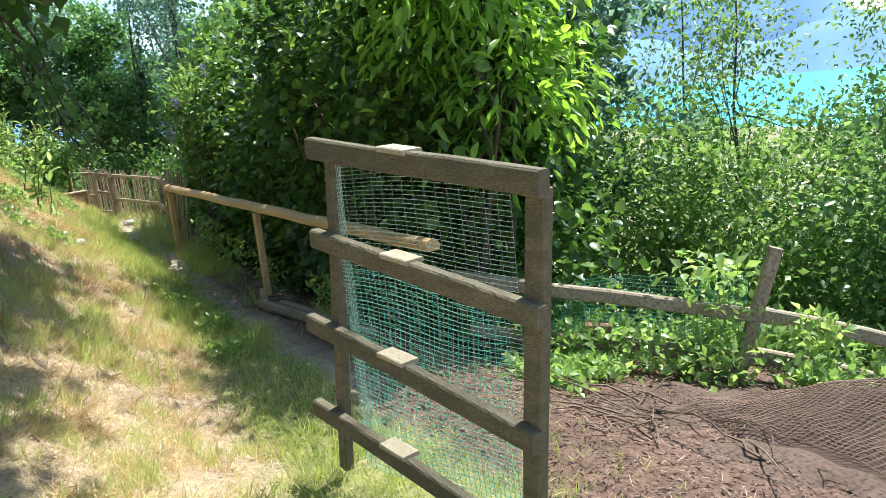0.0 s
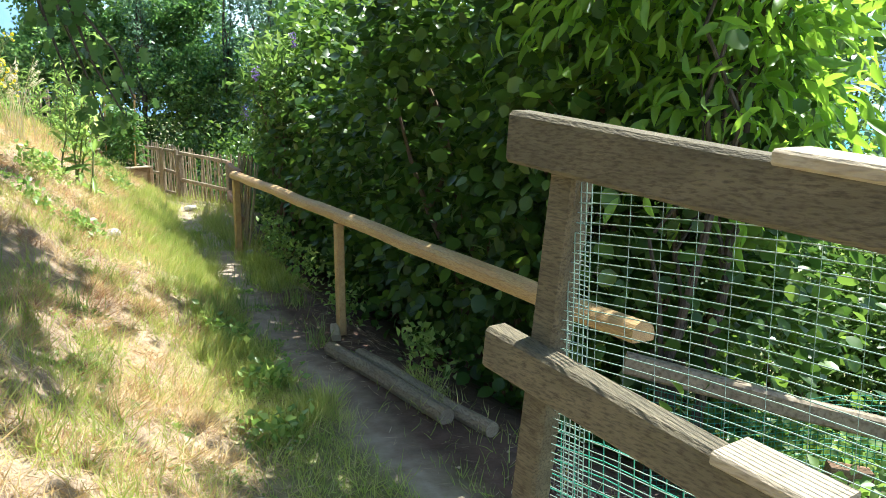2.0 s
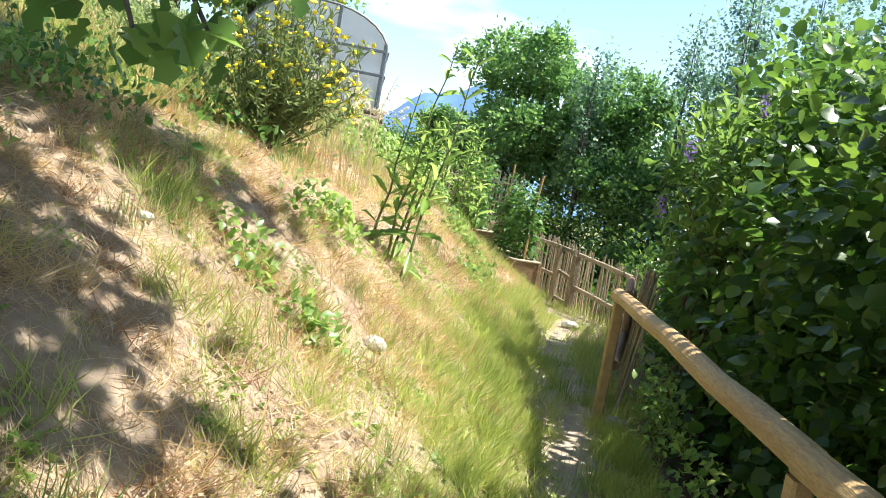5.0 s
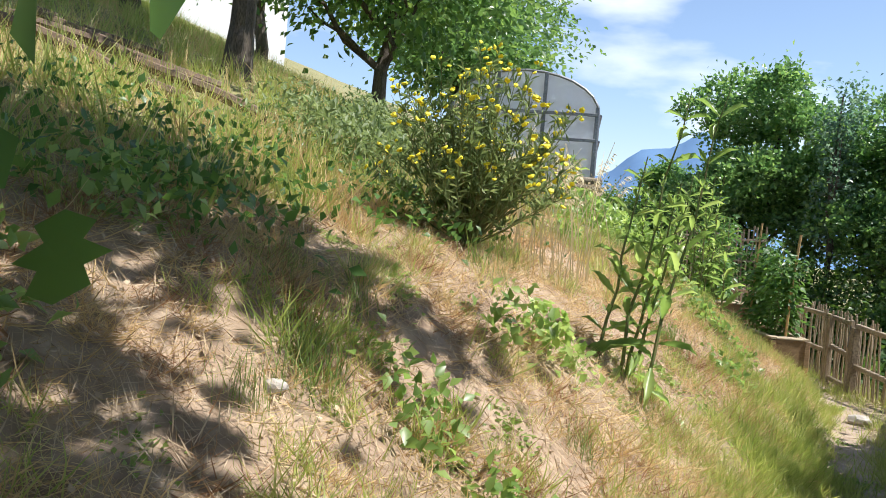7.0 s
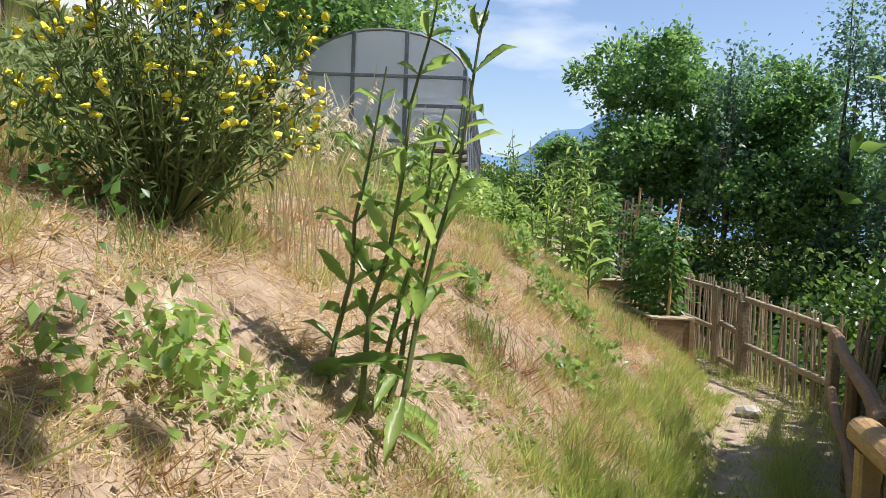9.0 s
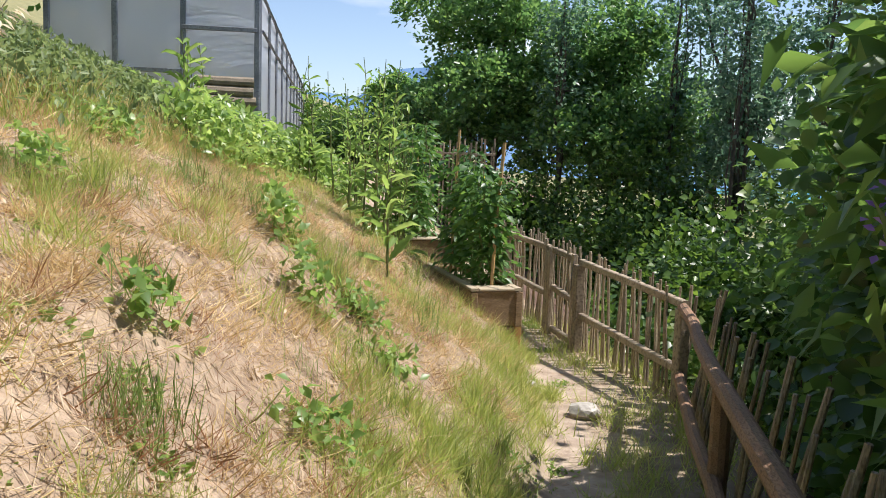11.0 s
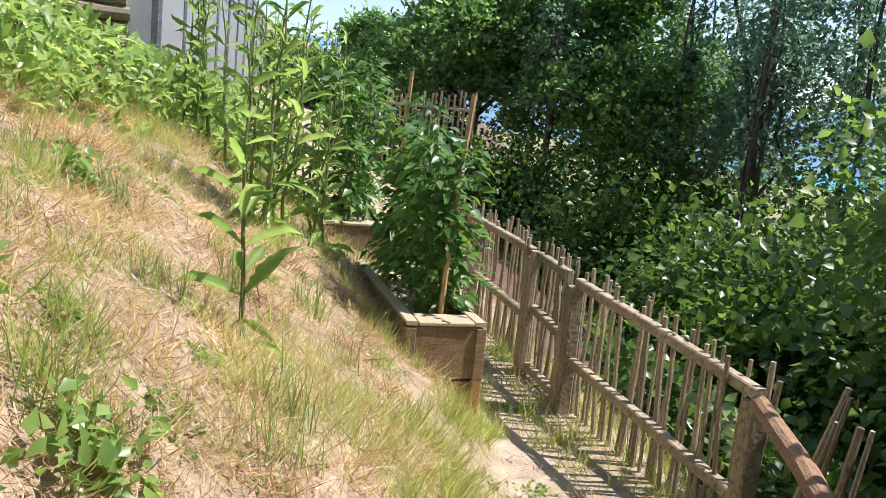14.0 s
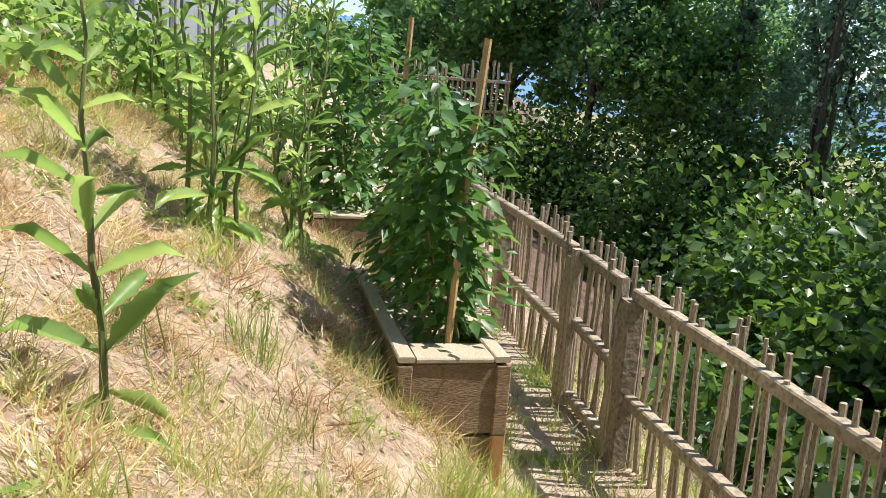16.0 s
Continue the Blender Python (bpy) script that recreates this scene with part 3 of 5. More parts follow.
def overhanging_tree():
    """The tree whose branches hang over the bank, with an unseen high crown that shades it."""
    x, y = -4.7, 6.3
    z = float(height(x, y))
    o = np.array((x, y, z))
    # The high blobs stay out of view, set where their shade reaches the bank.
    blobs = [((0.0, 4.7, 4.9), (0.5, 0.6, 0.35)), ((0.15, 5.9, 4.9), (0.6, 0.55, 0.35)), ((0.2, 7.0, 4.9), (0.6, 0.5, 0.35)), ((0.4, 8.05, 4.9), (0.55, 0.42, 0.32)), ((-0.35, 8.7, 4.9), (0.35, 0.3, 0.3)), ((0.2, 8.5, 4.9), (0.5, 0.3, 0.3)), ((-1.1, 9.2, 4.9), (0.5, 0.5, 0.35)), ((-0.7, 9.7, 5.0), (0.6, 0.5, 0.35)), ((-0.1, 9.9, 4.9), (0.4, 0.35, 0.3)), ((-1.5, 9.9, 5.2), (0.7, 0.6, 0.4)), ((-4.5, 9.5, 5.2), (1.5, 1.5, 0.6)), ((-5.6, 11.4, 6.0), (1.6, 1.4, 0.6)), ((-0.3, 7.5, 4.8), (0.8, 0.8, 0.4)), ((-0.5, 6.6, 4.9), (0.9, 1.2, 0.45)), ((-0.6, 4.9, 5.0), (0.8, 1.0, 0.45)), ((-0.7, 3.4, 5.1), (0.7, 0.8, 0.4)), ((-1.6, 7.9, 4.4), (0.6, 0.6, 0.4)), ((-1.5, 6.7, 4.5), (1.2, 1.3, 0.55)), ((-1.9, 4.9, 4.6), (1.2, 1.3, 0.6)), ((-1.3, 9.5, 5.0), (0.9, 0.6, 0.4)), ((-2.6, 3.2, 4.8), (1.0, 1.0, 0.6)), ((-1.9, 7.3, 3.0), (0.95, 1.1, 0.6)), ((-2.7, 7.0, 3.6), (1.3, 1.3, 0.8)), ((-2.1, 9.3, 4.3), (0.8, 0.7, 0.5)), ((-2.7, 9.2, 4.7), (1.4, 1.1, 0.7)), ((-3.6, 5.6, 4.2), (1.4, 1.5, 0.9)), ((-1.9, 5.6, 4.6), (1.3, 1.3, 0.7)), ((-4.6, 7.6, 4.4), (1.3, 1.3, 0.9))]
    root = woody("plane_tree", "spreading tree with lobed leaves overhanging the path, unseen high crown for shade", "tree", (x, y, z), [(tuple(np.array(c) - o), r) for c, r in blobs], 1550, 19, 0.2, 0.15, 0.95, M_HAZEL, LEAF4, 0.16, 1, 0.5, 14, shell=0.2, keep=lambda x, y, z: (z > 2.35) & ((z > 3.6) | (x < -1.3)))
    for tip in ((-1.45, 7.31, 1.46), (-1.35, 7.35, 1.48), (-1.3, 7.36, 1.56), (-1.57, 7.24, 1.58)):
        pts = bent(Vector((-2.0, 6.9, 3.0)) - Vector(o), Vector(tip) - Vector(o), 6, 0.06)
        twig = part("branch", pole(bmesh.new(), pts, [0.016 - 0.002 * i for i in range(7)], 5), M_BARK, root)
        q = np.array([pts[2 + i % 5] for i in range(40)]) + rng.normal(0, 0.06, (40, 3))
        part("leaf_spray", tri_mesh("leaf_spray", *leaves(q, rng.normal(0, 0.5, (40, 3)) + np.array([0.2, 0, -0.8]), rng.uniform(0.05, 0.085, 40), 0.95, LOBED, 0.8)), M_TREE, twig, kind="stuff")


def woodland():
    """The trees that close the view beyond the fence, and a few added for shade."""
    def far_tree(name, label, x, y, h, r, m, n, group="", leaf=0.2, low=0.25):
        z = float(height(x, y))
        base = -z if z < 0 else 0.0
        hh = h - z
        blobs = [((0, 0, hh * (low + 0.2)), (r, r, hh * 0.2)), ((0.2 * r, 0.1 * r, hh * 0.62), (r * 0.95, r * 0.95, hh * 0.2)), ((-0.2 * r, 0, hh * 0.82), (r * 0.65, r * 0.65, hh * 0.17)), ((0.4 * r, -0.2 * r, hh * 0.5), (r * 0.7, r * 0.7, hh * 0.2))]
        return woody(name, label, "tree", (x, y, z), blobs, int(n * 2.3), 40, 0.14, leaf * 0.72, 0.7, m, LEAF2, 0.16, 1, 0.15, 7, shell=0.45, group=group, boughs=16)
    big = "large dark green broadleaf tree beyond the fence"
    far_tree("broadleaf_tree", big, -0.52, 31.22, 6.40, 2.7, M_OAK, 420)
    far_tree("broadleaf_tree", big, 2.31, 29.30, 5.62, 2.1, M_OAK, 300)
    far_tree("broadleaf_tree", big, -3.13, 35.35, 3.96, 1.4, M_OAK, 190)
    slim = "slender bluish green tree in the woodland"
    for x, y, h, r in ((4.52, 27.25, 6.94, 1.7), (6.16, 22.51, 7.89, 1.6), (7.70, 27.90, 8.46, 1.9), (9.49, 19.17, 8.38, 1.9), (5.46, 32.67, 6.80, 2.0), (11.42, 25.97, 8.08, 2.2)):
        far_tree("slender_tree", slim, x, y, h, r, M_TREE_BLUE, 120, "woodland trees", 0.16, 0.2)
    # Added on the sun side so their shadows darken the shrubs by the fence.
    for x, y, h, r in ((5.6, 10.13, 5.6, 1.3), (5.6, 13.8, 6.4, 1.4), (5.9, 18.4, 6.8, 1.5)):
        far_tree("shade_tree", "leafy tree added below the fence to cast shade", x, y, h, r, M_TREE_BLUE, 105, "trees below the fence", 0.17, 0.2)
    und = "dark understorey shrub below the path"
    for x, y, h, r in ((1.81, 25.25, 0.56, 1.4), (3.43, 23.28, 0.27, 1.4), (3.19, 26.87, 1.10, 1.3), (0.18, 27.21, 1.06, 1.3), (5.26, 20.33, 0.63, 1.5), (5.50, 16.26, 1.12, 1.5), (3.9, 18.2, 0.9, 1.4), (4.2, 15.0, 1.2, 1.3), (2.3, 20.6, 0.7, 1.3), (4.6, 21.6, 1.2, 1.6), (2.2, 18.9, 0.3, 1.0), (5.6, 24.8, 2.4, 1.8), (2.4, 27.0, 2.2, 1.6), (5.32, 12.12, 2.73, 1.7), (-1.65, 29.84, 1.72, 1.2), (-4.47, 31.38, 2.02, 1.5), (-6.54, 36.68, 3.06, 2.0)):
        z = float(height(x, y))
        woody("understorey_shrub", und, "bush", (x, y, z), [((0, 0, (h - z) * 0.3), (r, r, (h - z) * 0.34)), ((0.2, 0.1, (h - z) * 0.7), (r * 0.9, r * 0.9, (h - z) * 0.32))], 220, 34, 0.27, 0.115, 0.75, M_HAZEL, LEAF2, 0.06, 3, 0.2, 4, shell=0.4, group="understorey shrubs")
    for x, y, h, k in ((3.83, 25.03, 7.75, 0.05), (4.31, 26.22, 8.30, 0.065), (5.23, 24.77, 8.08, 0.05), (5.91, 26.65, 8.50, 0.07), (3.22, 27.49, 7.02, 0.06), (0.92, 28.04, 5.86, 0.09), (6.63, 24.51, 8.40, 0.06)):
        z = float(height(x, y))
        woody("young_tree", "thin upright young tree with sparse bluish leaves", "tree", (x, y, z), [((0, 0, (h - z) * 0.62), (0.5, 0.5, (h - z) * 0.22)), ((0.1, 0, (h - z) * 0.85), (0.4, 0.4, (h - z) * 0.14))], 60, 30, 0.22, 0.11, 0.7, M_TREE_BLUE, LEAF2, k, 1, 0.15, 5, shell=0.3, group="young trees in the wood")
    near = "maple sapling with sunlit bright green leaves beyond the fence"
    for x, y, h, r in ((2.97, 16.06, 3.83, 0.8), (2.53, 17.50, 1.94, 0.75), (3.45, 19.11, 2.38, 0.9)):
        z = float(height(x, y))
        woody("maple_sapling", near, "sapling", (x, y, z), [((0, 0, (h - z) * 0.45), (r, r, (h - z) * 0.3)), ((0, 0.1, (h - z) * 0.75), (r * 0.8, r * 0.8, (h - z) * 0.28))], 130, 15, 0.17, 0.12, 0.75, M_BRIGHT, LEAF4, 0.03, 4, 0.25, 6, shell=0.35, group="maple saplings", bark=M_TWIG)


def lake_side():
    """Thicket and thin trees between the path's start and the lake."""
    lab = "sunlit green thicket on the slope above the lake"
    for x, y, h, r in ((5.01, 8.93, 0.79, 1.3), (5.87, 7.47, 0.69, 1.3), (6.28, 5.64, 0.59, 1.3), (6.46, 3.74, 0.60, 1.3), (7.87, 9.93, 0.94, 1.5), (8.28, 7.63, 0.65, 1.5), (8.46, 5.24, 0.66, 1.5), (5.98, 1.64, 0.73, 1.3), (4.13, 10.34, 1.40, 1.2), (10.51, 9.44, 0.70, 1.8), (10.66, 5.82, 0.72, 1.8), (5.01, 11.76, 1.79, 1.4)):
        z = float(height(x, y))
        h += 0.15
        hh = h - z
        woody("thicket_shrub", lab, "bush", (x, y, z), [((0, 0, hh * 0.3), (r, r, hh * 0.35)), ((0.1, 0, hh * 0.7), (r * 0.85, r * 0.85, hh * 0.34))], 240, 34, 0.23, 0.105, 0.7, M_BRIGHT if (x * 7) % 2 < 1.3 else M_TREE, LEAF2, 0.03, 4, 0.25, 4, shell=0.5, group="thicket above the lake", bark=M_TWIG)
    lab = "thin tree with sparse leaves and the lake behind it"
    for x, y, h, r, k in ((7.92, 9.17, 3.68, 0.9, 120), (9.16, 7.24, 4.39, 1.0, 120), (7.42, 5.39, 3.62, 0.7, 80), (10.54, 5.40, 4.58, 1.2, 120), (6.91, 11.66, 2.97, 0.7, 90), (8.58, 10.76, 4.17, 1.0, 130), (7.13, 3.07, 4.04, 0.9, 130), (11.66, 8.10, 4.95, 1.4, 150)):
        z = float(height(x, y))
        woody("thin_tree", lab, "tree", (x, y, z), [((0, 0, (h - z) * 0.58), (r, r, (h - z) * 0.3)), ((0.1, 0.1, (h - z) * 0.85), (r, r, (h - z) * 0.22))], int(k * 1.7), 14, 0.24, 0.1, 0.55, M_BRIGHT, LEAF2, 0.045, 1, 0.25, 7, shell=0.2, group="thin trees above the lake")


def hill_trees():
    for x, y, h, r in ((-6.03, 14.11, 7.46, 1.5), (-6.55, 18.73, 6.28, 1.6), (-8.45, 15.36, 6.75, 1.9), (-10.49, 21.10, 8.22, 2.2), (-8.94, 28.35, 8.67, 2.6), (-7.09, 23.99, 6.10, 1.4)):
        z = float(height(x, y))
        woody("orchard_tree", "leafy orchard tree on top of the bank", "tree", (x, y, z), [((0, 0, (h - z) * 0.8), (r * 1.4, r * 1.4, (h - z) * 0.28)), ((0.3, -0.4, (h - z) * 0.62), (r * 1.3, r * 1.2, (h - z) * 0.2))], 330, 22, 0.26, 0.15, 0.65, M_TREE, LEAF2, 0.15, 1, 0.3, 6, shell=0.35, group="orchard trees")


hazel_row()
long_leaf_tree()
butterfly_bush()
overhanging_tree()
woodland()
lake_side()
hill_trees()


# ---- the open garden gate ----
def netting(name, a, b, z0, z1, pitch_h, pitch_v, thick, material, parent, sag=0.02, label="", upright=1.0):
    """Netting of single crossing strands between two upright lines."""
    a, b = Vector(a), Vector(b)
    d = b - a
    ln = d.length
    d.normalize()
    nrm = d.cross(Vector((0, 0, 1)))
    chunks = []

    def bulge(s, z):
        q = sag * math.sin(math.pi * min(max(s / ln, 0), 1)) * (0.5 + 0.5 * math.sin(z * 7 + s * 3))
        return a + d * s + nrm * q + Vector((0, 0, z + sag * 0.8 * math.sin(s * 5 + z * 4)))

    def strand(pts):
        v, f = [], []
        for i, p in enumerate(pts):
            t = (pts[min(i + 1, len(pts) - 1)] - pts[max(i - 1, 0)]).normalized()
            w = t.cross(nrm).normalized() * thick
            v += [p + w, p - w * 0.5 + nrm * thick, p - w * 0.5 - nrm * thick]
        for i in range(len(pts) - 1):
            k = i * 3
            for j in range(3):
                m, n2 = k + j, k + (j + 1) % 3
                f += [(m, n2, n2 + 3), (m, n2 + 3, m + 3)]
        chunks.append((np.array([tuple(q) for q in v]), np.array(f)))

    z = z0
    while z <= z1:
        strand([bulge(ln * i / 7, z) for i in range(8)])
        z += pitch_h
    s = 0.0
    thick *= upright
    while s <= ln:
        strand([bulge(s, z0 + (z1 - z0) * i / 5) for i in range(6)])
        s += pitch_v
    return part(name, tri_mesh(name, *joined(chunks)), material, parent, label)


def garden_gate():
    root = thing("garden_gate", "open weathered timber garden gate covered with green netting", "gate", Matrix.Translation((-0.79, 3.2, 0)))
    o = Vector((-0.79, 3.2, 0))

    def at(s, z, off=0.0):
        """A point on the gate: s along it, from the near post."""
        p = Vector((-0.77, 3.06, 0)).lerp(Vector((-0.98, 4.28, 0)), s / 1.446)
        n = Vector((-1.24, -0.25, 0)).normalized()
        return p + n * off + Vector((0, 0, z)) - o
    part("post", beam(bmesh.new(), at(0.22, 0.0), at(0.04, 1.35), 0.045, 0.085, 0.006, (-0.09, 0.99, 0), 0.002), M_GATE_WOOD, root)
    part("post", beam(bmesh.new(), at(1.53, 0.05), at(1.3, 1.45), 0.045, 0.062, 0.006, (-0.09, 0.99, 0), 0.002), M_GATE_WOOD, root)
    for (s0, z0), (s1, z1), w, h in (((-0.03, 1.365), (1.4, 1.485), 0.05, 0.085), ((0.03, 0.95), (1.47, 1.115), 0.05, 0.078), ((0.1, 0.52), (1.61, 0.735), 0.05, 0.078), ((0.2, 0.13), (1.66, 0.33), 0.05, 0.078)):
        rail = part("rail", beam(bmesh.new(), at(s0, z0, 0.04), at(s1, z1, 0.04), w, h, 0.007, (0, 0, 1), 0.003), M_GATE_WOOD, root)
        sm, zm = s0 * 0.45 + s1 * 0.55, z0 * 0.45 + z1 * 0.55 + h / 2 - 0.002
        part("block", beam(bmesh.new(), at(sm - 0.09, zm - 0.008, 0.03), at(sm + 0.09, zm + 0.008, 0.03), 0.085, 0.02, 0.004), M_BOX_TOP, rail, "short bleached wooden block on the rail")
    a, b = at(0.18, 0) + o, at(1.34, 0) + o
    netting("netting", a - o, b - o, 0.14, 1.44, 0.0165, 0.06, 0.001, M_NET_GREY, root, 0.015, "fine pale green netting", 0.45)
    netting("netting", at(1.24, 0, 0.01), at(1.31, 0, 0.01), 0.2, 1.42, 0.0165, 0.012, 0.0011, M_NET_GREY, root, 0.004, "pale folded edge of the netting")
    netting("netting", at(0.3, 0, -0.03), at(1.4, 0, -0.03), 0.12, 0.95, 0.03, 0.03, 0.0013, M_NET_GREEN, root, 0.05, "loose dark green netting")


garden_gate()


# ---- handrail beside the path ----
def handrail():
    root = thing("handrail", "yellowish half-round wooden handrail on short posts", "handrail", Matrix.Translation((0, 8, 0)))
    for y0, y1, z0, z1 in ((5.08, 8.1, 0.79, 0.8), (8.105, 11.36, 0.802, 0.82)):
        pts = [(random.uniform(-0.008, 0.008), y0 + (y1 - y0) * i / 8 - 8, z0 + (z1 - z0) * i / 8 + random.uniform(-0.005, 0.005)) for i in range(9)]
        part("rail", pole(bmesh.new(), pts, [0.05 + random.uniform(-0.002, 0.002) for _ in pts], 14, 0.45), M_RAIL, root)
    for y, w, h in ((8.12, 0.055, 0.76), (11.3, 0.065, 0.775)):
        z = float(height(0, y))
        part("post", beam(bmesh.new(), (0.0, y - 8, z - 0.2), (random.uniform(-0.01, 0.01), y - 8 + random.uniform(-0.02, 0.0), h), w, w * 1.25, 0.008, (0, 1, 0), 0.002), M_RAIL, root)
    g = on_ground(-0.07, 8.07)
    bm = beam(bmesh.new(), (g.x - 0.02, g.y - 0.1, g.z + 0.02), (g.x + 0.03, g.y + 0.08, g.z + 0.05), 0.06, 0.05, 0.01)
    part("wood_block", bm, M_BOX_TOP, None, "pale offcut of wood lying by the post", "offcut")


handrail()


# ---- stick fence ----
def fence_run(root, a, b, za, zb, mids, n, rail_mat, lean=(0.0, 0.0), over=0.1, stick_r=0.012, w=0.05, rnd=False, drop=0.0):
    """Rails between two posts, with round sticks behind them."""
    a, b = Vector(a), Vector(b)
    d = (b - a).normalized()
    out = d.cross(Vector((0, 0, 1)))
    for za2, zb2 in [(za, zb)] + list(mids):
        p, q = a + Vector((0, 0, za2)), b + Vector((0, 0, zb2))
        if rnd:
            bm = pole(bmesh.new(), bent(p, q, 6, 0.012), 0.034, 10)
        else:
            bm = beam(bmesh.new(), p, q, w, 0.05, 0.006, (0, 0, 1), 0.003)
        part("rail", bm, rail_mat, root)
    for i in range(n):
        s = (i + 0.5 + random.uniform(-0.3, 0.3)) / n
        foot = a.lerp(b, s) + out * (w / 2 + 0.018)
        g = float(height(foot.x + root.location.x, foot.y + root.location.y))
        top = za + (zb - za) * s + over * random.uniform(0.35, 1.3)
        tip = foot + Vector((lean[0] + random.gauss(0, 0.03), lean[1] + random.gauss(0, 0.03), top))
        foot.z = max(g, -0.35) - 0.05
        r = stick_r * random.uniform(0.7, 1.3)
        part("stick", pole(bmesh.new(), bent(foot, tip, 3, 0.012), [r * 1.1, r, r * 0.95, r * 0.85], 6), M_STICK, root)


def stick_fence():
    root = thing("stick_fence", "weathered rustic fence of hazel sticks and timber rails", "fence", Matrix.Translation((0.27, 16.82, 0)))
    o = Vector((0.27, 16.82, 0))
    pts = [Vector(p) - o for p in ((0.77, 15.4, 0), (0.27, 16.82, 0), (0.08, 17.5, 0), (-0.27, 18.75, 0), (-0.62, 20.0, 0), (-1.0, 21.4, 0))]
    tops = (0.67, 0.75, 0.78, 0.79, 0.8, 0.82)
    for k, (p, t) in enumerate(zip(pts, tops)):
        g = float(height(p.x + o.x, p.y + o.y))
        off = Vector((-0.012, -0.004, 0))
        part("post", beam(bmesh.new(), p + off + Vector((0, 0, g - 0.2)), p + off + Vector((0, 0, t - 0.027)), 0.075, 0.085, 0.008, (0.26, -0.96, 0), 0.002), M_GREY_WOOD, root)
    for (a, b), (ta, tb), m, n in ((pts[0:2], tops[0:2], ((0.24, 0.31),), 25), (pts[2:4], tops[2:4], ((0.36, 0.37),), 22), (pts[3:5], tops[3:5], ((0.37, 0.38),), 20), (pts[4:6], tops[4:6], ((0.38, 0.4),), 20)):
        fence_run(root, a, b, ta, tb, m, n, M_GREY_WOOD, (0.0, 0.0))
    wing = thing("fence_gate", "narrow rustic gate of sticks in the fence", "gate", Matrix.Translation(o))
    a, b = pts[1] + Vector((-0.02, 0.07, 0)), pts[2] + Vector((0.02, -0.07, 0))
    fence_run(wing, a, b, 0.76, 0.775, ((0.4, 0.44), (0.06, 0.07)), 14, M_GREY_WOOD, over=0.09)
    for p in (a, b):
        part("stile", beam(bmesh.new(), p + Vector((-0.03, 0, 0.02)), p + Vector((-0.03, 0, 0.8)), 0.04, 0.05, 0.005, (0.26, -0.96, 0)), M_STICK, wing)
    part("wire_loop", pole(bmesh.new(), [(-0.06, 0.01, 0.75), (-0.075, 0.04, 0.62), (-0.07, 0.06, 0.5)], 0.004, 5), M_METAL, wing, "bent wire loop that holds the gate")
    low = thing("pole_fence", "reddish round pole fence with leaning sticks", "fence", Matrix.Translation((0.4, 13.4, 0)))
    o2 = Vector((0.4, 13.4, 0))
    fence_run(low, Vector((0.06, 11.38, 0)) - o2, Vector((0.74, 15.33, 0)) - o2, 0.83, 0.66, ((0.36, 0.22),), 27, M_RED_RAIL, (0.09, -0.12), 0.14, 0.011, 0.07, True)
    part("post", pole(bmesh.new(), [(0.06, 0.05, -0.5), (0.05, 0.05, 0.7)], 0.04, 9), M_RED_RAIL, low)


stick_fence()


def far_fence():
    root = thing("picket_fence", "dark stick fence behind the tall plants", "fence", Matrix.Translation(on_ground(-1.3, 27.4)))
    z = float(height(-1.3, 27.4))
    for x in np.arange(-1.2, 0.9, 0.09):
        part("stick", pole(bmesh.new(), bent((x, 0, -0.5), (x + random.gauss(0, 0.03), 0, 1.95 - z + random.uniform(-0.12, 0.12)), 2, 0.02), 0.022, 5), M_STICK, root)
    for h in (1.2 - z, 1.7 - z):
        part("rail", beam(bmesh.new(), (-1.25, -0.04, h), (0.9, -0.04, h), 0.04, 0.05), M_GREY_WOOD, root)


far_fence()


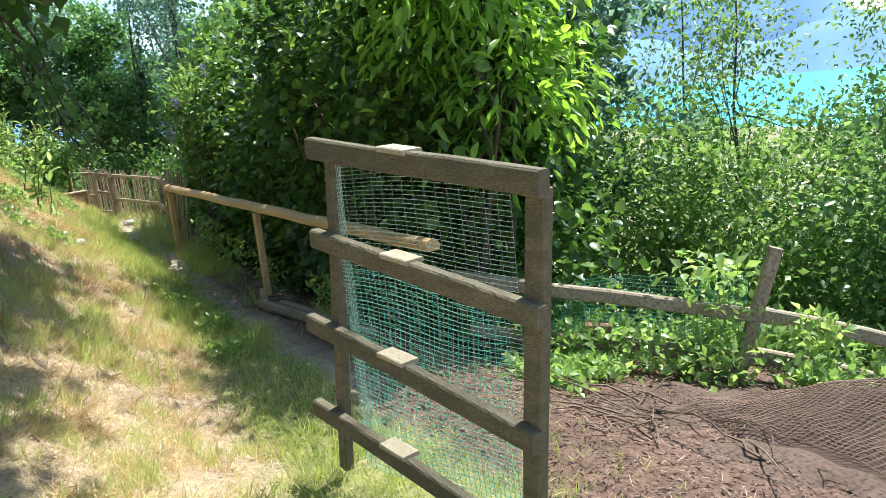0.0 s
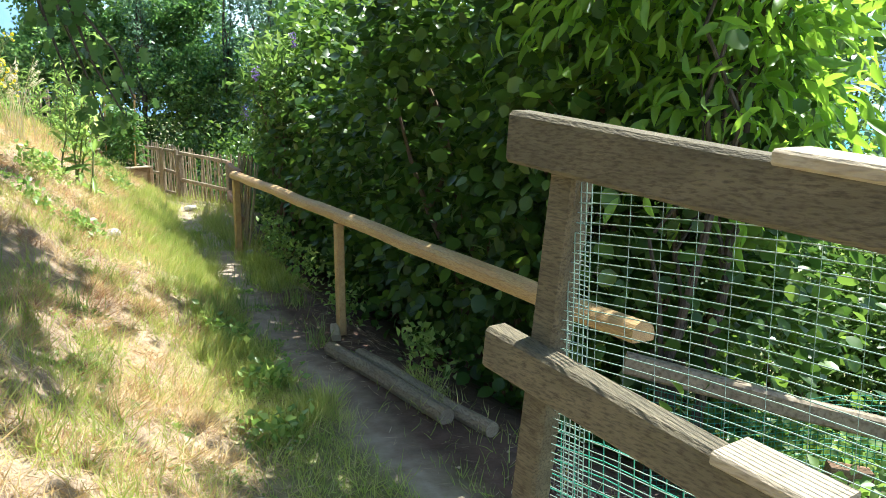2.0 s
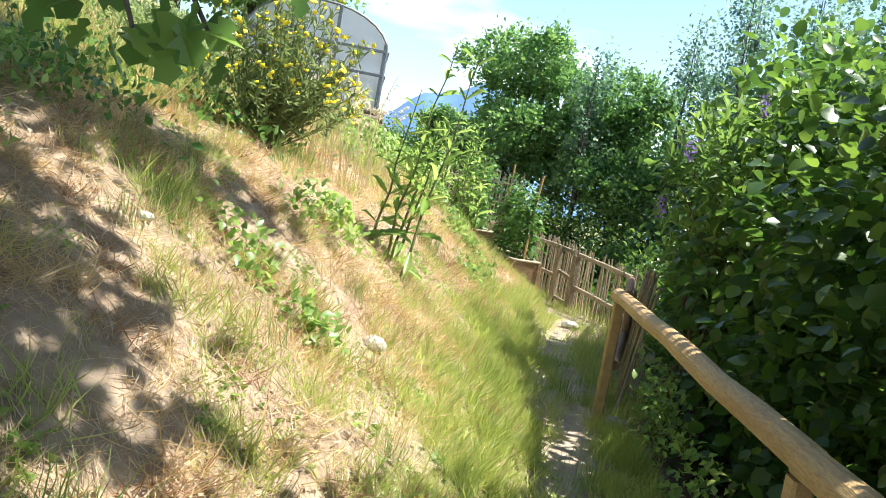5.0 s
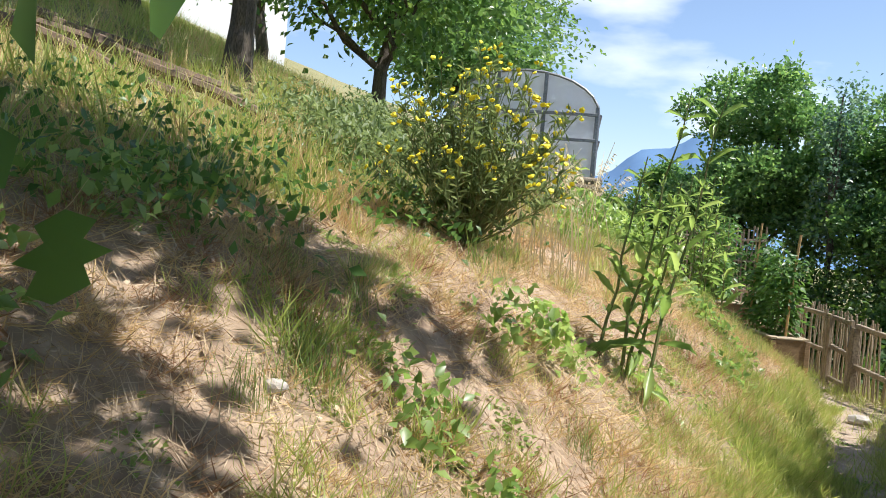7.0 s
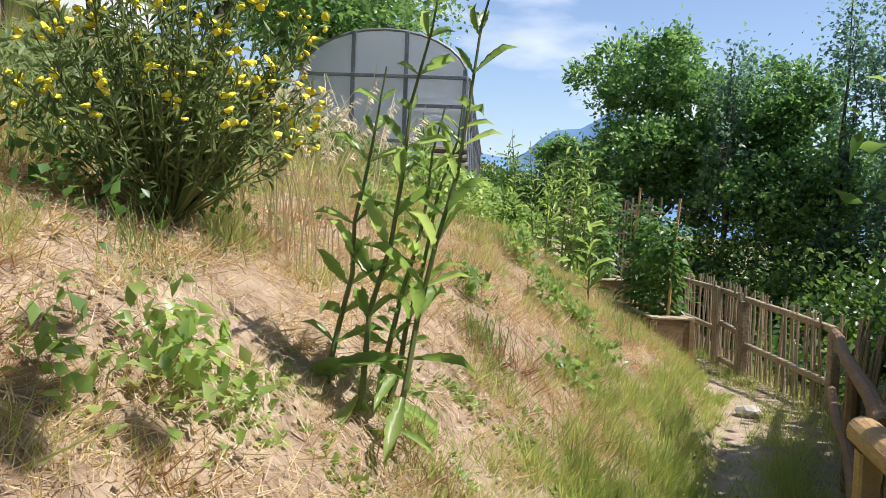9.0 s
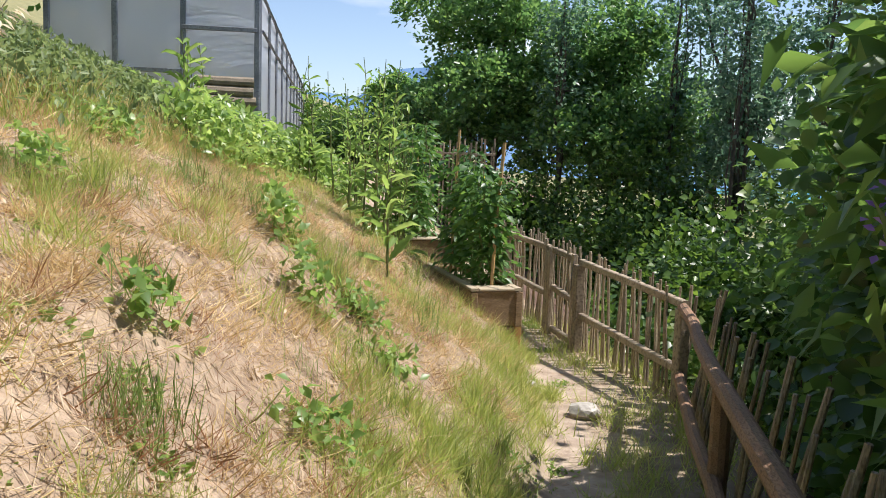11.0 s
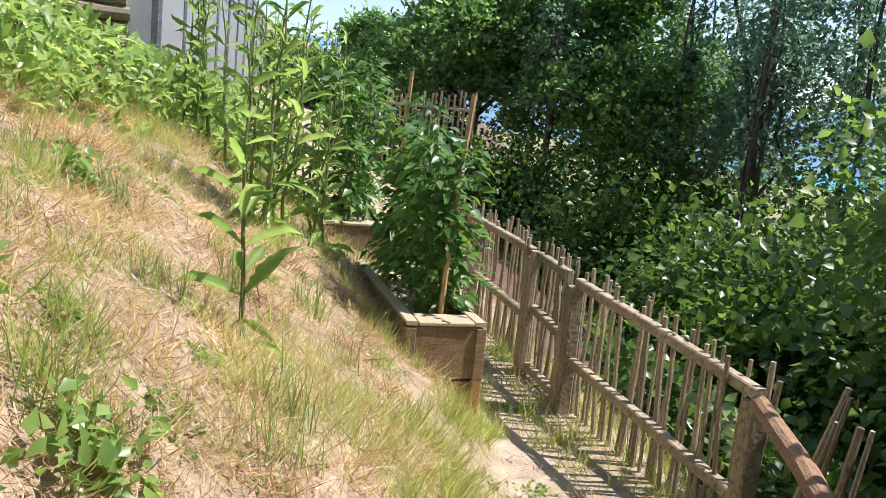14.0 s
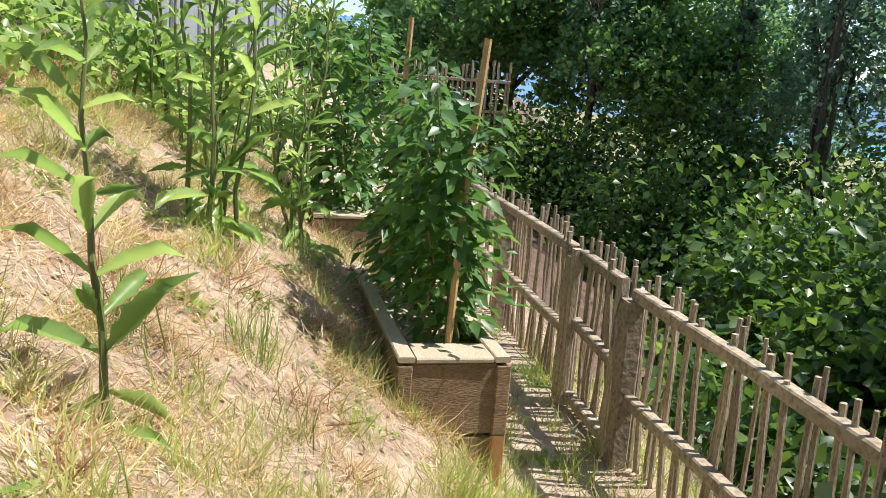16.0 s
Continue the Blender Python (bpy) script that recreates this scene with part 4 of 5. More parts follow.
# ---- raised planters with tomatoes ----
def planter(at, turn, w, ln, h, label):
    root = thing("raised_planter", label, "planter", pose(at[0], at[1], at[2], 0, 0, turn))
    t = 0.035
    rows = 2
    bh = h / rows
    for r in range(rows):
        z0 = r * bh + bh / 2
        for y in (0.0, ln):
            part("board", beam(bmesh.new(), (-w / 2 + 0.05, y + random.uniform(-0.004, 0.004), z0), (w / 2 - 0.05, y, z0), t, bh - 0.008, 0.006, (0, 0, 1), 0.002), M_BOX, root)
        for x in (-w / 2 + t / 2, w / 2 - t / 2):
            part("board", beam(bmesh.new(), (x, 0.05, z0), (x, ln - 0.05, z0), t, bh - 0.008, 0.006, (0, 0, 1), 0.002), M_BOX, root)
    for x in (-w / 2 + 0.025, w / 2 - 0.025):
        for y in (0.0, ln):
            # Lower posts on the right are orange, all others board brown.
            part("corner_post", beam(bmesh.new(), (x, y, -0.2), (x, y, h * 0.5), 0.055, 0.055, 0.005, (0, 1, 0)), M_ORANGE if x > 0 else M_BOX, root)
            part("corner_post", beam(bmesh.new(), (x, y, h * 0.5 + 0.003), (x, y, h - 0.015), 0.055, 0.055, 0.005, (0, 1, 0)), M_BOX, root)
    for x in (-w / 2 + 0.03, w / 2 - 0.03):
        part("top_edge", beam(bmesh.new(), (x, -0.02, h + 0.008), (x, ln, h + 0.008), 0.06, 0.022, 0.005), M_BOX_TOP, root, "bleached top board")
    part("top_edge", beam(bmesh.new(), (-w / 2 + 0.065, 0.06, h + 0.006), (w / 2 - 0.065, 0.06, h + 0.006), 0.17, 0.02, 0.005), M_BOX_TOP, root, "bleached top board")
    bm = bmesh.new()
    bmesh.ops.create_grid(bm, x_segments=10, y_segments=24, size=0.5)
    for v in bm.verts:
        v.co = Vector((v.co.x * (w - 2 * t), ln / 2 + v.co.y * (ln - 2 * t), h - 0.05 + 0.025 * noise.noise(v.co * 9)))
    part("soil", bm, M_MULCH, root, "pale dry planting soil")
    return root


planter((-0.42, 16.34, 0.0), 18, 0.41, 1.5, 0.56, "weathered wooden raised planter with soil beside the fence")
planter((-1.08, 17.95, 0.15), 18, 0.52, 1.6, 0.62, "taller dark wooden raised planter on the bank")


def tomato(at, h, r, n, label):
    root = thing("tomato_plant", label, "plant", Matrix.Translation(at))
    pts, ways = [], []
    for k in range(5):
        top = Vector((random.uniform(-r, r) * 0.6, random.uniform(-r, r) * 0.6, h * random.uniform(0.75, 1.0)))
        line = bent((random.uniform(-0.08, 0.08), random.uniform(-0.08, 0.08), -0.03), top, 6, 0.05)
        part("stem", pole(bmesh.new(), line, [0.009 - 0.0011 * i for i in range(7)], 5), M_STEM, root)
        for _ in range(n // 5):
            s = random.random() ** 0.8
            i = min(int(s * 6), 5)
            c = line[i].lerp(line[i + 1], s * 6 - i)
            a = random.uniform(0, 6.283)
            out = Vector((math.cos(a), math.sin(a), random.uniform(-0.5, 0.5)))
            ln = r * (1.15 - 0.6 * s) * random.uniform(0.3, 1.0)
            for j in range(5):
                q = c + out * ln * (0.35 + 0.16 * j) + Vector((0, 0, -0.03 * j * j * 0.3))
                pts.append(q)
                side = Vector((-out.y, out.x, 0)) * (1 if j % 2 else -1)
                ways.append(out + side * (0.9 if j < 4 else 0) + Vector((0, 0, -0.5)))
    p, ways = np.array([tuple(q) for q in pts]), np.array([tuple(q) for q in ways])
    ok = (p[:, 2] > 0.14) | (np.hypot(p[:, 0], p[:, 1]) < 0.16)
    p, ways = p[ok], ways[ok]
    part("foliage", tri_mesh("foliage", *leaves(p, ways, rng.uniform(0.05, 0.11, len(p)), 0.55, LEAF4, 0.6)), M_TOMATO, root)
    for k in range(5):
        q = p[rng.integers(len(p), size=5)] * np.array([1.05, 1.05, 1.0])
        part("blossom", tri_mesh("blossom", *leaves(q[:1].repeat(6, 0), rng.normal(size=(6, 3)), 0.018, 0.5, LEAF2)), M_YELLOW, root, "small yellow blossom")
    return root


TOM = "bushy green tomato plant tied to a stake in the planter"
for x, y, h, r in ((-0.48, 16.66, 1.08, 0.3), (-0.58, 17.0, 1.15, 0.32), (-0.72, 17.42, 1.2, 0.32)):
    tomato((x, y, 0.53), h, r, 150, TOM)
tomato((-1.2, 18.2, 0.72), 1.2, 0.34, 150, "bushy green tomato plant in the taller planter")
tomato((-1.35, 18.8, 0.72), 1.3, 0.34, 150, "bushy green tomato plant in the taller planter")
part("plant_stake", pole(bmesh.new(), [(-0.46, 16.5, 0.45), (-0.44, 16.52, 1.1), (-0.4, 16.53, 1.68)], 0.014, 7), M_RAIL, None, "round wooden plant stake standing in the planter", "stake")
part("plant_stake", pole(bmesh.new(), [(-0.82, 17.3, 0.45), (-0.8, 17.3, 1.2), (-0.78, 17.31, 1.8)], 0.012, 7), M_RAIL, None, "round wooden plant stake standing in the planter", "stake")


# ---- tall weeds on the bank ----
def tall_weed(x, y, h, stems, leaf, label, tilt=(0.0, 0.0), name="tall_weed"):
    root = thing(name, label, "plant", Matrix.Translation(on_ground(x, y)))
    for k in range(stems):
        foot = Vector((random.gauss(0, 0.07), random.gauss(0, 0.07), -0.05)) if stems > 1 else Vector((0, 0, -0.05))
        hh = h * random.uniform(0.75, 1.05) if stems > 1 else h
        line = bent(foot, foot + Vector((tilt[0] + random.gauss(0, 0.09), tilt[1] + random.gauss(0, 0.09), hh)), 7, 0.02)
        stem = part("stem", pole(bmesh.new(), line, [0.011 - 0.0012 * i for i in range(8)], 6), M_STEM, root)
        pos, way, ln = [], [], []
        n = int(6 + hh * 5)
        for i in range(n):
            s = 0.06 + 0.92 * i / n
            j = min(int(s * 7), 6)
            c = line[j].lerp(line[j + 1], s * 7 - j)
            for half in (0, math.pi):
                a = i * 1.57 + half + random.gauss(0, 0.25)
                pos.append(tuple(c))
                way.append((math.cos(a), math.sin(a), random.uniform(0.2, 1.3) if s > 0.22 else random.uniform(-1.0, 0.1)))
                ln.append(leaf * (1.1 - 0.6 * s) * random.uniform(0.55, 1.15))
        part("foliage", tri_mesh("foliage", *leaves(pos, way, ln, 0.24, RAGGED, 0.45)), M_WEED, stem)
    return root


LONE = "tall single-stemmed weed with long toothed leaves in pairs"
CLUMP = "clump of tall green weeds on the dry bank"
tall_weed(-1.1, 15.22, 1.05, 1, 0.26, LONE)
tall_weed(-1.42, 16.6, 1.45, 6, 0.22, CLUMP)
tall_weed(-1.25, 17.3, 1.2, 5, 0.19, CLUMP)
tall_weed(-1.75, 17.5, 1.4, 5, 0.2, CLUMP)
tall_weed(-2.2, 17.9, 1.3, 5, 0.22, CLUMP)
tall_weed(-1.5, 18.1, 1.4, 6, 0.24, CLUMP)
tall_weed(-2.0, 19.2, 1.5, 5, 0.24, CLUMP)
tall_weed(-1.5, 11.05, 1.15, 3, 0.2, CLUMP, (0.1, 0.1))
tall_weed(-1.42, 10.95, 1.45, 2, 0.24, LONE, (0.2, 0.1))
MAIZE = "young broad-leaved plant standing among the herbs"
tall_weed(-2.95, 16.7, 0.95, 2, 0.3, MAIZE, name="broad_leaved_plant")
tall_weed(-3.2, 17.6, 1.05, 2, 0.32, MAIZE, name="broad_leaved_plant")


def herb(x, y, r, h, n, material, label, leaf=0.05, name="herb_clump", ratio=0.6):
    p = rng.normal(0, 1, (n, 3)) * np.array([r * 0.5, r * 0.5, 0]) + np.stack([np.zeros(n), np.zeros(n), rng.random(n) ** 0.8 * h], 1)
    p[:, 2] += height(x + p[:, 0], y + p[:, 1])
    p[:, :2] += (x, y)
    v, f = leaves(p, rng.normal(0, 0.7, (n, 3)) + np.array([0, 0, 0.3]), leaf * rng.uniform(0.6, 1.3, n), ratio, LEAF4 if n < 500 else LEAF2)
    return part(name, tri_mesh(name, v, f), material, None, label, "plant", "stuff")


HERB = "small leafy green weed on the dry bank"
for x, y, r, h, n in ((-1.52, 14.23, 0.16, 0.24, 160), (-1.27, 13.76, 0.16, 0.24, 140), (-1.07, 14.07, 0.16, 0.14, 110), (-1.9, 15.6, 0.14, 0.12, 90), (-2.6, 14.6, 0.25, 0.2, 160), (-1.72, 10.39, 0.26, 0.18, 200), (-1.84, 10.12, 0.16, 0.2, 60), (-1.5, 9.2, 0.18, 0.14, 120), (-2.8, 9.1, 0.25, 0.2, 160), (-2.5, 8.3, 0.25, 0.2, 160), (-1.81, 9.28, 0.24, 0.14, 120), (-0.7, 7.3, 0.22, 0.14, 160), (-0.75, 8.1, 0.2, 0.14, 140), (-0.85, 6.6, 0.2, 0.12, 120), (-1.0, 12.8, 0.2, 0.14, 120), (-0.9, 13.8, 0.16, 0.12, 90), (-1.5, 12.6, 0.16, 0.16, 90), (-2.3, 13.4, 0.2, 0.16, 110), (0.2, 8.6, 0.2, 0.3, 160), (0.25, 9.8, 0.22, 0.4, 200), (0.25, 10.7, 0.22, 0.5, 220), (0.4, 11.4, 0.2, 0.5, 200), (0.2, 7.2, 0.2, 0.3, 160)):
    herb(x, y, r * 0.75, h, n, M_WEED, HERB, 0.055)
for x, y in ((2.5, 5.5), (3.1, 5.0), (2.0, 6.2), (3.7, 4.4), (4.2, 3.8), (4.6, 3.2), (3.3, 6.0), (1.7, 5.9)):
    herb(x, y, 0.5, 0.42, 420, M_BRIGHT, "low green nettles growing along the netted fence", 0.1, "nettle_patch")
# Dark leaves added below the fence to stand for the tree shade there.
for k in range(18):
    y = 11.9 + 6.6 * k / 18
    x = float(np.interp(y, [11.9, 15.4, 16.8, 19], [0.75, 1.55, 1.0, 0.5])) + 0.7 * random.random()
    herb(x, y, 0.4, 0.5, 420, M_HAZEL, "dark undergrowth added below the fence in place of shade", 0.08, "dark_undergrowth", 0.7)
herb(0.85, 15.75, 0.2, 0.55, 90, M_SAGE, "pale round-leaved shoots growing through the fence", 0.07, "pale_shoots", 0.85)
for k in range(26):
    x, y = -2.9 - 1.9 * random.random(), 12.0 + 7.4 * k / 26
    herb(x, y, 0.5, 0.38, 520, M_SAGE, "grey green herbs along the top of the bank", 0.07, "herb_border", 0.4)
for k in range(7):
    x, y = -2.3 - 0.5 * random.random(), 16.2 + 0.62 * k
    herb(x, y, 0.4, 0.48, 420, M_WEED, "leafy green plants along the top of the bank", 0.09, "leafy_border", 0.5)
for k in range(13):
    x, y = -2.6 - 1.8 * random.random(), 8.4 + 4 * k / 13
    herb(x, y, 0.5, 0.2, 170, M_TOMATO, "brambles on the shady top of the bank", 0.055, "bramble_patch", 0.6)


def yellow_bush():
    root = thing("flowering_bush", "wiry green bush covered with bright yellow flowers", "bush", Matrix.Translation(on_ground(-2.45, 11.4)))
    chunks, tips = [], []
    for k in range(150):
        a, sp = random.uniform(0, 6.283), random.random() ** 0.6
        tip = Vector((math.cos(a) * sp * 0.6, math.sin(a) * sp * 0.6, random.uniform(0.4, 1.1) * (1.15 - 0.4 * sp)))
        tips.append((tip, (tip.x * 0.7 - tip.y * 0.6)))
        chunks.append(bent((0, 0, 0), tip, 3, 0.05))
    bm = bmesh.new()
    for c in chunks:
        pole(bm, c, [0.005, 0.004, 0.003, 0.002], 3)
    part("stem", bm, M_STEM, root)
    p = np.array([tuple(c[i].lerp(c[i + 1], random.random())) for c in chunks for i in (1, 2, 2) for _ in range(9)])
    part("foliage", tri_mesh("foliage", *leaves(p, rng.normal(0, 0.6, p.shape) + np.array([0, 0, 0.5]), 0.075, 0.14, LEAF2)), M_SAGE, root)
    bm = bmesh.new()
    bmesh.ops.create_icosphere(bm, subdivisions=2, radius=0.015)
    for v in bm.verts:
        v.co = Vector((v.co.x, v.co.y, v.co.z * 0.45)) * (1 + 0.5 * noise.noise(v.co * 120))
    button = bpy.data.meshes.new("flower_head")
    bm.to_mesh(button)
    bm.free()
    for tip, s in tips:
        if random.random() < (0.95 if s > -0.05 else 0.4):
            for _ in range(3):
                head = part("flower_head", button, M_YELLOW, root)
                head.location = tip + Vector((random.gauss(0, 0.028), random.gauss(0, 0.028), random.gauss(0, 0.02)))
                head.rotation_euler = (random.gauss(0, 0.5), random.gauss(0, 0.5), 0)
                head.scale = [random.uniform(0.7, 1.3)] * 3


yellow_bush()


def seed_grass(x, y, n, h, label):
    root = thing("tall_grass", label, "grass", Matrix.Translation(on_ground(x, y)))
    bm = bmesh.new()
    pos, way = [], []
    for k in range(n):
        a = random.uniform(0, 6.283)
        foot = Vector((random.gauss(0, 0.08), random.gauss(0, 0.08), -0.02))
        out = Vector((math.cos(a), math.sin(a), 0))
        hh = h * random.uniform(0.7, 1.1)
        line = [foot + out * (0.28 * hh * (i / 5) ** 2) + Vector((0, 0, hh * (i / 5) * (1 - 0.12 * i / 5))) for i in range(6)]
        pole(bm, line, [0.0035, 0.003, 0.003, 0.0025, 0.002, 0.0015], 3)
        for i in range(14):
            q = line[4].lerp(line[5], i / 14) + Vector((0, 0, -0.004 * i))
            pos.append(tuple(q))
            way.append(tuple(out * 0.6 + Vector((random.gauss(0, 0.3), random.gauss(0, 0.3), -0.3))))
    part("stalks", bm, M_SEED, root)
    part("seed_heads", tri_mesh("seed_heads", *leaves(pos, way, 0.04, 0.22, LEAF2)), M_SEED, root)


for x, y, n in ((-2.0, 11.7, 16), (-2.3, 12.0, 14), (-1.9, 12.1, 12), (-2.9, 11.9, 8), (-2.3, 12.3, 6), (-2.6, 12.6, 10)):
    seed_grass(x, y, n, 0.95, "tall dry grass with nodding pale seed heads")


# ---- greenhouse and logs on the hill ----
def greenhouse():
    gz = 2.2
    root = thing("greenhouse", "arched greenhouse of milky film on a tube frame", "greenhouse", pose(-3.25, 19.7, gz, 0, 0, 11))
    w, ln, eave, apex = 2.35, 13.0, 1.15, 1.8

    def arc(s):
        """The outline of the arch, s from 0 to 1."""
        if s < 0.25:
            return Vector((0, 0, -0.5 + (eave + 0.5) * s * 4))
        if s > 0.75:
            return Vector((-w, 0, -0.5 + (eave + 0.5) * (1 - s) * 4))
        a = math.pi * (s - 0.25) / 0.5
        return Vector((-w / 2 + w / 2 * math.cos(a), 0, eave + (apex - eave) * math.sin(a)))
    prof = [arc(i / 28) for i in range(29)]

    def sheet(name, i0, i1):
        bm = bmesh.new()
        rows = [[bm.verts.new(prof[i] + Vector((0, y, 0))) for i in range(i0, i1 + 1)] for y in np.linspace(0, ln, 11)]
        for r, s in zip(rows, rows[1:]):
            for k in range(len(r) - 1):
                bm.faces.new((r[k], s[k], s[k + 1], r[k + 1]))
        bmesh.ops.solidify(bm, geom=bm.faces[:], thickness=0.006)
        part(name, bm, M_FILM, root, "milky translucent film")
    sheet("side_film", 0, 7)
    sheet("roof_film", 7, 21)
    sheet("side_film", 21, 28)
    for y in (0.0, ln):
        bm = bmesh.new()
        vs = [bm.verts.new(p + Vector((0, y, 0))) for p in prof]
        bm.faces.new(vs)
        bmesh.ops.solidify(bm, geom=bm.faces[:], thickness=0.006)
        part("end_film", bm, M_FILM, root, "milky translucent film")
    for y in np.arange(0, ln + 0.1, 1.3):
        part("hoop", pole(bmesh.new(), [p * 1.002 + Vector((0.012, y - 0.02, 0)) for p in prof], 0.022, 6), M_METAL, root)
    for x in (-0.02, -0.85, -1.6, -2.33):
        top = eave + (apex - eave) * math.sqrt(max(0, 1 - ((x + w / 2) / (w / 2)) ** 2))
        part("upright", beam(bmesh.new(), (x, -0.04, -0.5), (x, -0.04, top), 0.06, 0.05, 0.005, (0, 1, 0)), M_METAL, root)
    for z, x0, x1 in ((eave, -2.33, 0), (0.75, -0.85, -0.02), (0.25, -2.33, -0.85)):
        part("crossbar", beam(bmesh.new(), (x0, -0.07, z), (x1, -0.07, z), 0.035, 0.05, 0.005), M_METAL, root)
    for z in (eave, 0.75):
        part("purlin", pole(bmesh.new(), [(0.04, 0, z), (0.04, ln, z)], 0.02, 6), M_METAL, root)


greenhouse()


def log_pile():
    for i in range(8):
        z = float(height(-3.05, 18.05)) + 0.03 + 0.096 * i
        a = Vector((-3.35 + random.uniform(-0.05, 0.05), 17.95 + random.uniform(-0.02, 0.02), z))
        b = Vector((-2.8 + random.uniform(-0.05, 0.05), 18.15 + random.uniform(-0.02, 0.02), z))
        part("log", pole(bmesh.new(), bent(a, b, 3, 0.008), 0.05, 10), M_LOG, None, "round weathered log stacked as a low retaining wall", "log", "", "stacked logs below the greenhouse")


log_pile()


def house():
    root = thing("house", "white rendered house behind the trees on the hill", "house", pose(-23, 33, 6.6, 0, 0, 50))
    bm = bmesh.new()
    beam(bm, (-4, 0, 2.2), (4, 0, 2.2), 6, 6, 0.01)
    part("wall", bm, M_WALL, root)
    bm = bmesh.new()
    vs = [bm.verts.new(p) for p in ((-4.5, -3.6, 5.0), (4.5, -3.6, 5.0), (4.5, 3.6, 5.0), (-4.5, 3.6, 5.0), (-4.5, 0, 7.4), (4.5, 0, 7.4))]
    for q in ((0, 1, 5, 4), (2, 3, 4, 5), (0, 4, 3), (1, 2, 5), (3, 2, 1, 0)):
        bm.faces.new([vs[i] for i in q])
    part("roof", bm, M_ROOF, root)
    for x in (-2.4, 0, 2.4):
        win = part("window", beam(bmesh.new(), (x - 0.5, -3.03, 3.2), (x + 0.5, -3.03, 3.2), 0.08, 1.2, 0.01), M_WALL, root)
        part("pane", beam(bmesh.new(), (x - 0.42, -3.09, 3.2), (x + 0.42, -3.09, 3.2), 0.02, 1.04, 0.004), M_GLASS, win)


house()


# ---- the netted fence and the garden earth below the gate ----
def netted_fence():
    root = thing("netted_fence", "low split-rail fence hung with green netting and climbing plants", "fence", Matrix.Translation((2.25, 4.6, -0.6)))
    o = Vector((2.25, 4.6, -0.6))

    def at(s, z):
        g = float(height(2.25 - 0.8 * s, 4.6 + 0.6 * s))
        return Vector((2.25 - 0.8 * s, 4.6 + 0.6 * s, g + z)) - o
    for (s0, z0), (s1, z1) in (((-0.05, 0.5), (2.1, 0.56)), ((-0.05, 0.18), (2.0, 0.2)), ((0.0, 0.52), (-3.4, 0.5)), ((0.05, 0.22), (-3.2, 0.2))):
        part("rail", beam(bmesh.new(), at(s0, z0), at(s1, z1), 0.07, 0.095, 0.012, (0, 0, 1), 0.01), M_GREY_WOOD, root)
    part("post", beam(bmesh.new(), at(0.25, -0.2), at(-0.1, 1.0), 0.075, 0.085, 0.008, (0.8, -0.6, 0)), M_GREY_WOOD, root, "leaning post")
    part("post", beam(bmesh.new(), at(-3.2, -0.2), at(-3.2, 0.75), 0.075, 0.085, 0.008, (0.8, -0.6, 0)), M_GREY_WOOD, root)
    for s in (1.2, -1.3):
        part("block", beam(bmesh.new(), at(s, 0.3), at(s - 0.18, 0.3), 0.09, 0.06, 0.005), M_RED_RAIL, root)
    for a, b in ((at(0.1, 0), at(2.0, 0)), (at(-0.1, 0), at(-3.2, 0))):
        netting("netting", Vector((a.x, a.y, 0)), Vector((b.x, b.y, 0)), min(a.z, b.z) + 0.12, min(a.z, b.z) + 0.8, 0.025, 0.03, 0.002, M_NET_GREEN, root, 0.05, "green garden netting")
    herb(2.1, 4.85, 0.32, 0.85, 420, M_WEED, "climbing vine over the leaning fence post", 0.09, "climbing_vine")
    herb(2.45, 4.3, 0.22, 0.6, 200, M_WEED, "climbing vine over the leaning fence post", 0.09, "climbing_vine")
    for x, y, r, h in ((1.85, 4.75, 0.3, 0.3), (1.5, 5.1, 0.35, 0.35), (1.15, 5.4, 0.35, 0.3), (1.0, 5.0, 0.25, 0.12), (2.3, 4.2, 0.25, 0.25), (2.8, 3.9, 0.3, 0.3), (0.6, 4.9, 0.25, 0.08)):
        herb(x, y, r, h, 320, M_WEED, "low green weeds growing along the netted fence", 0.075, "low_weeds")


netted_fence()


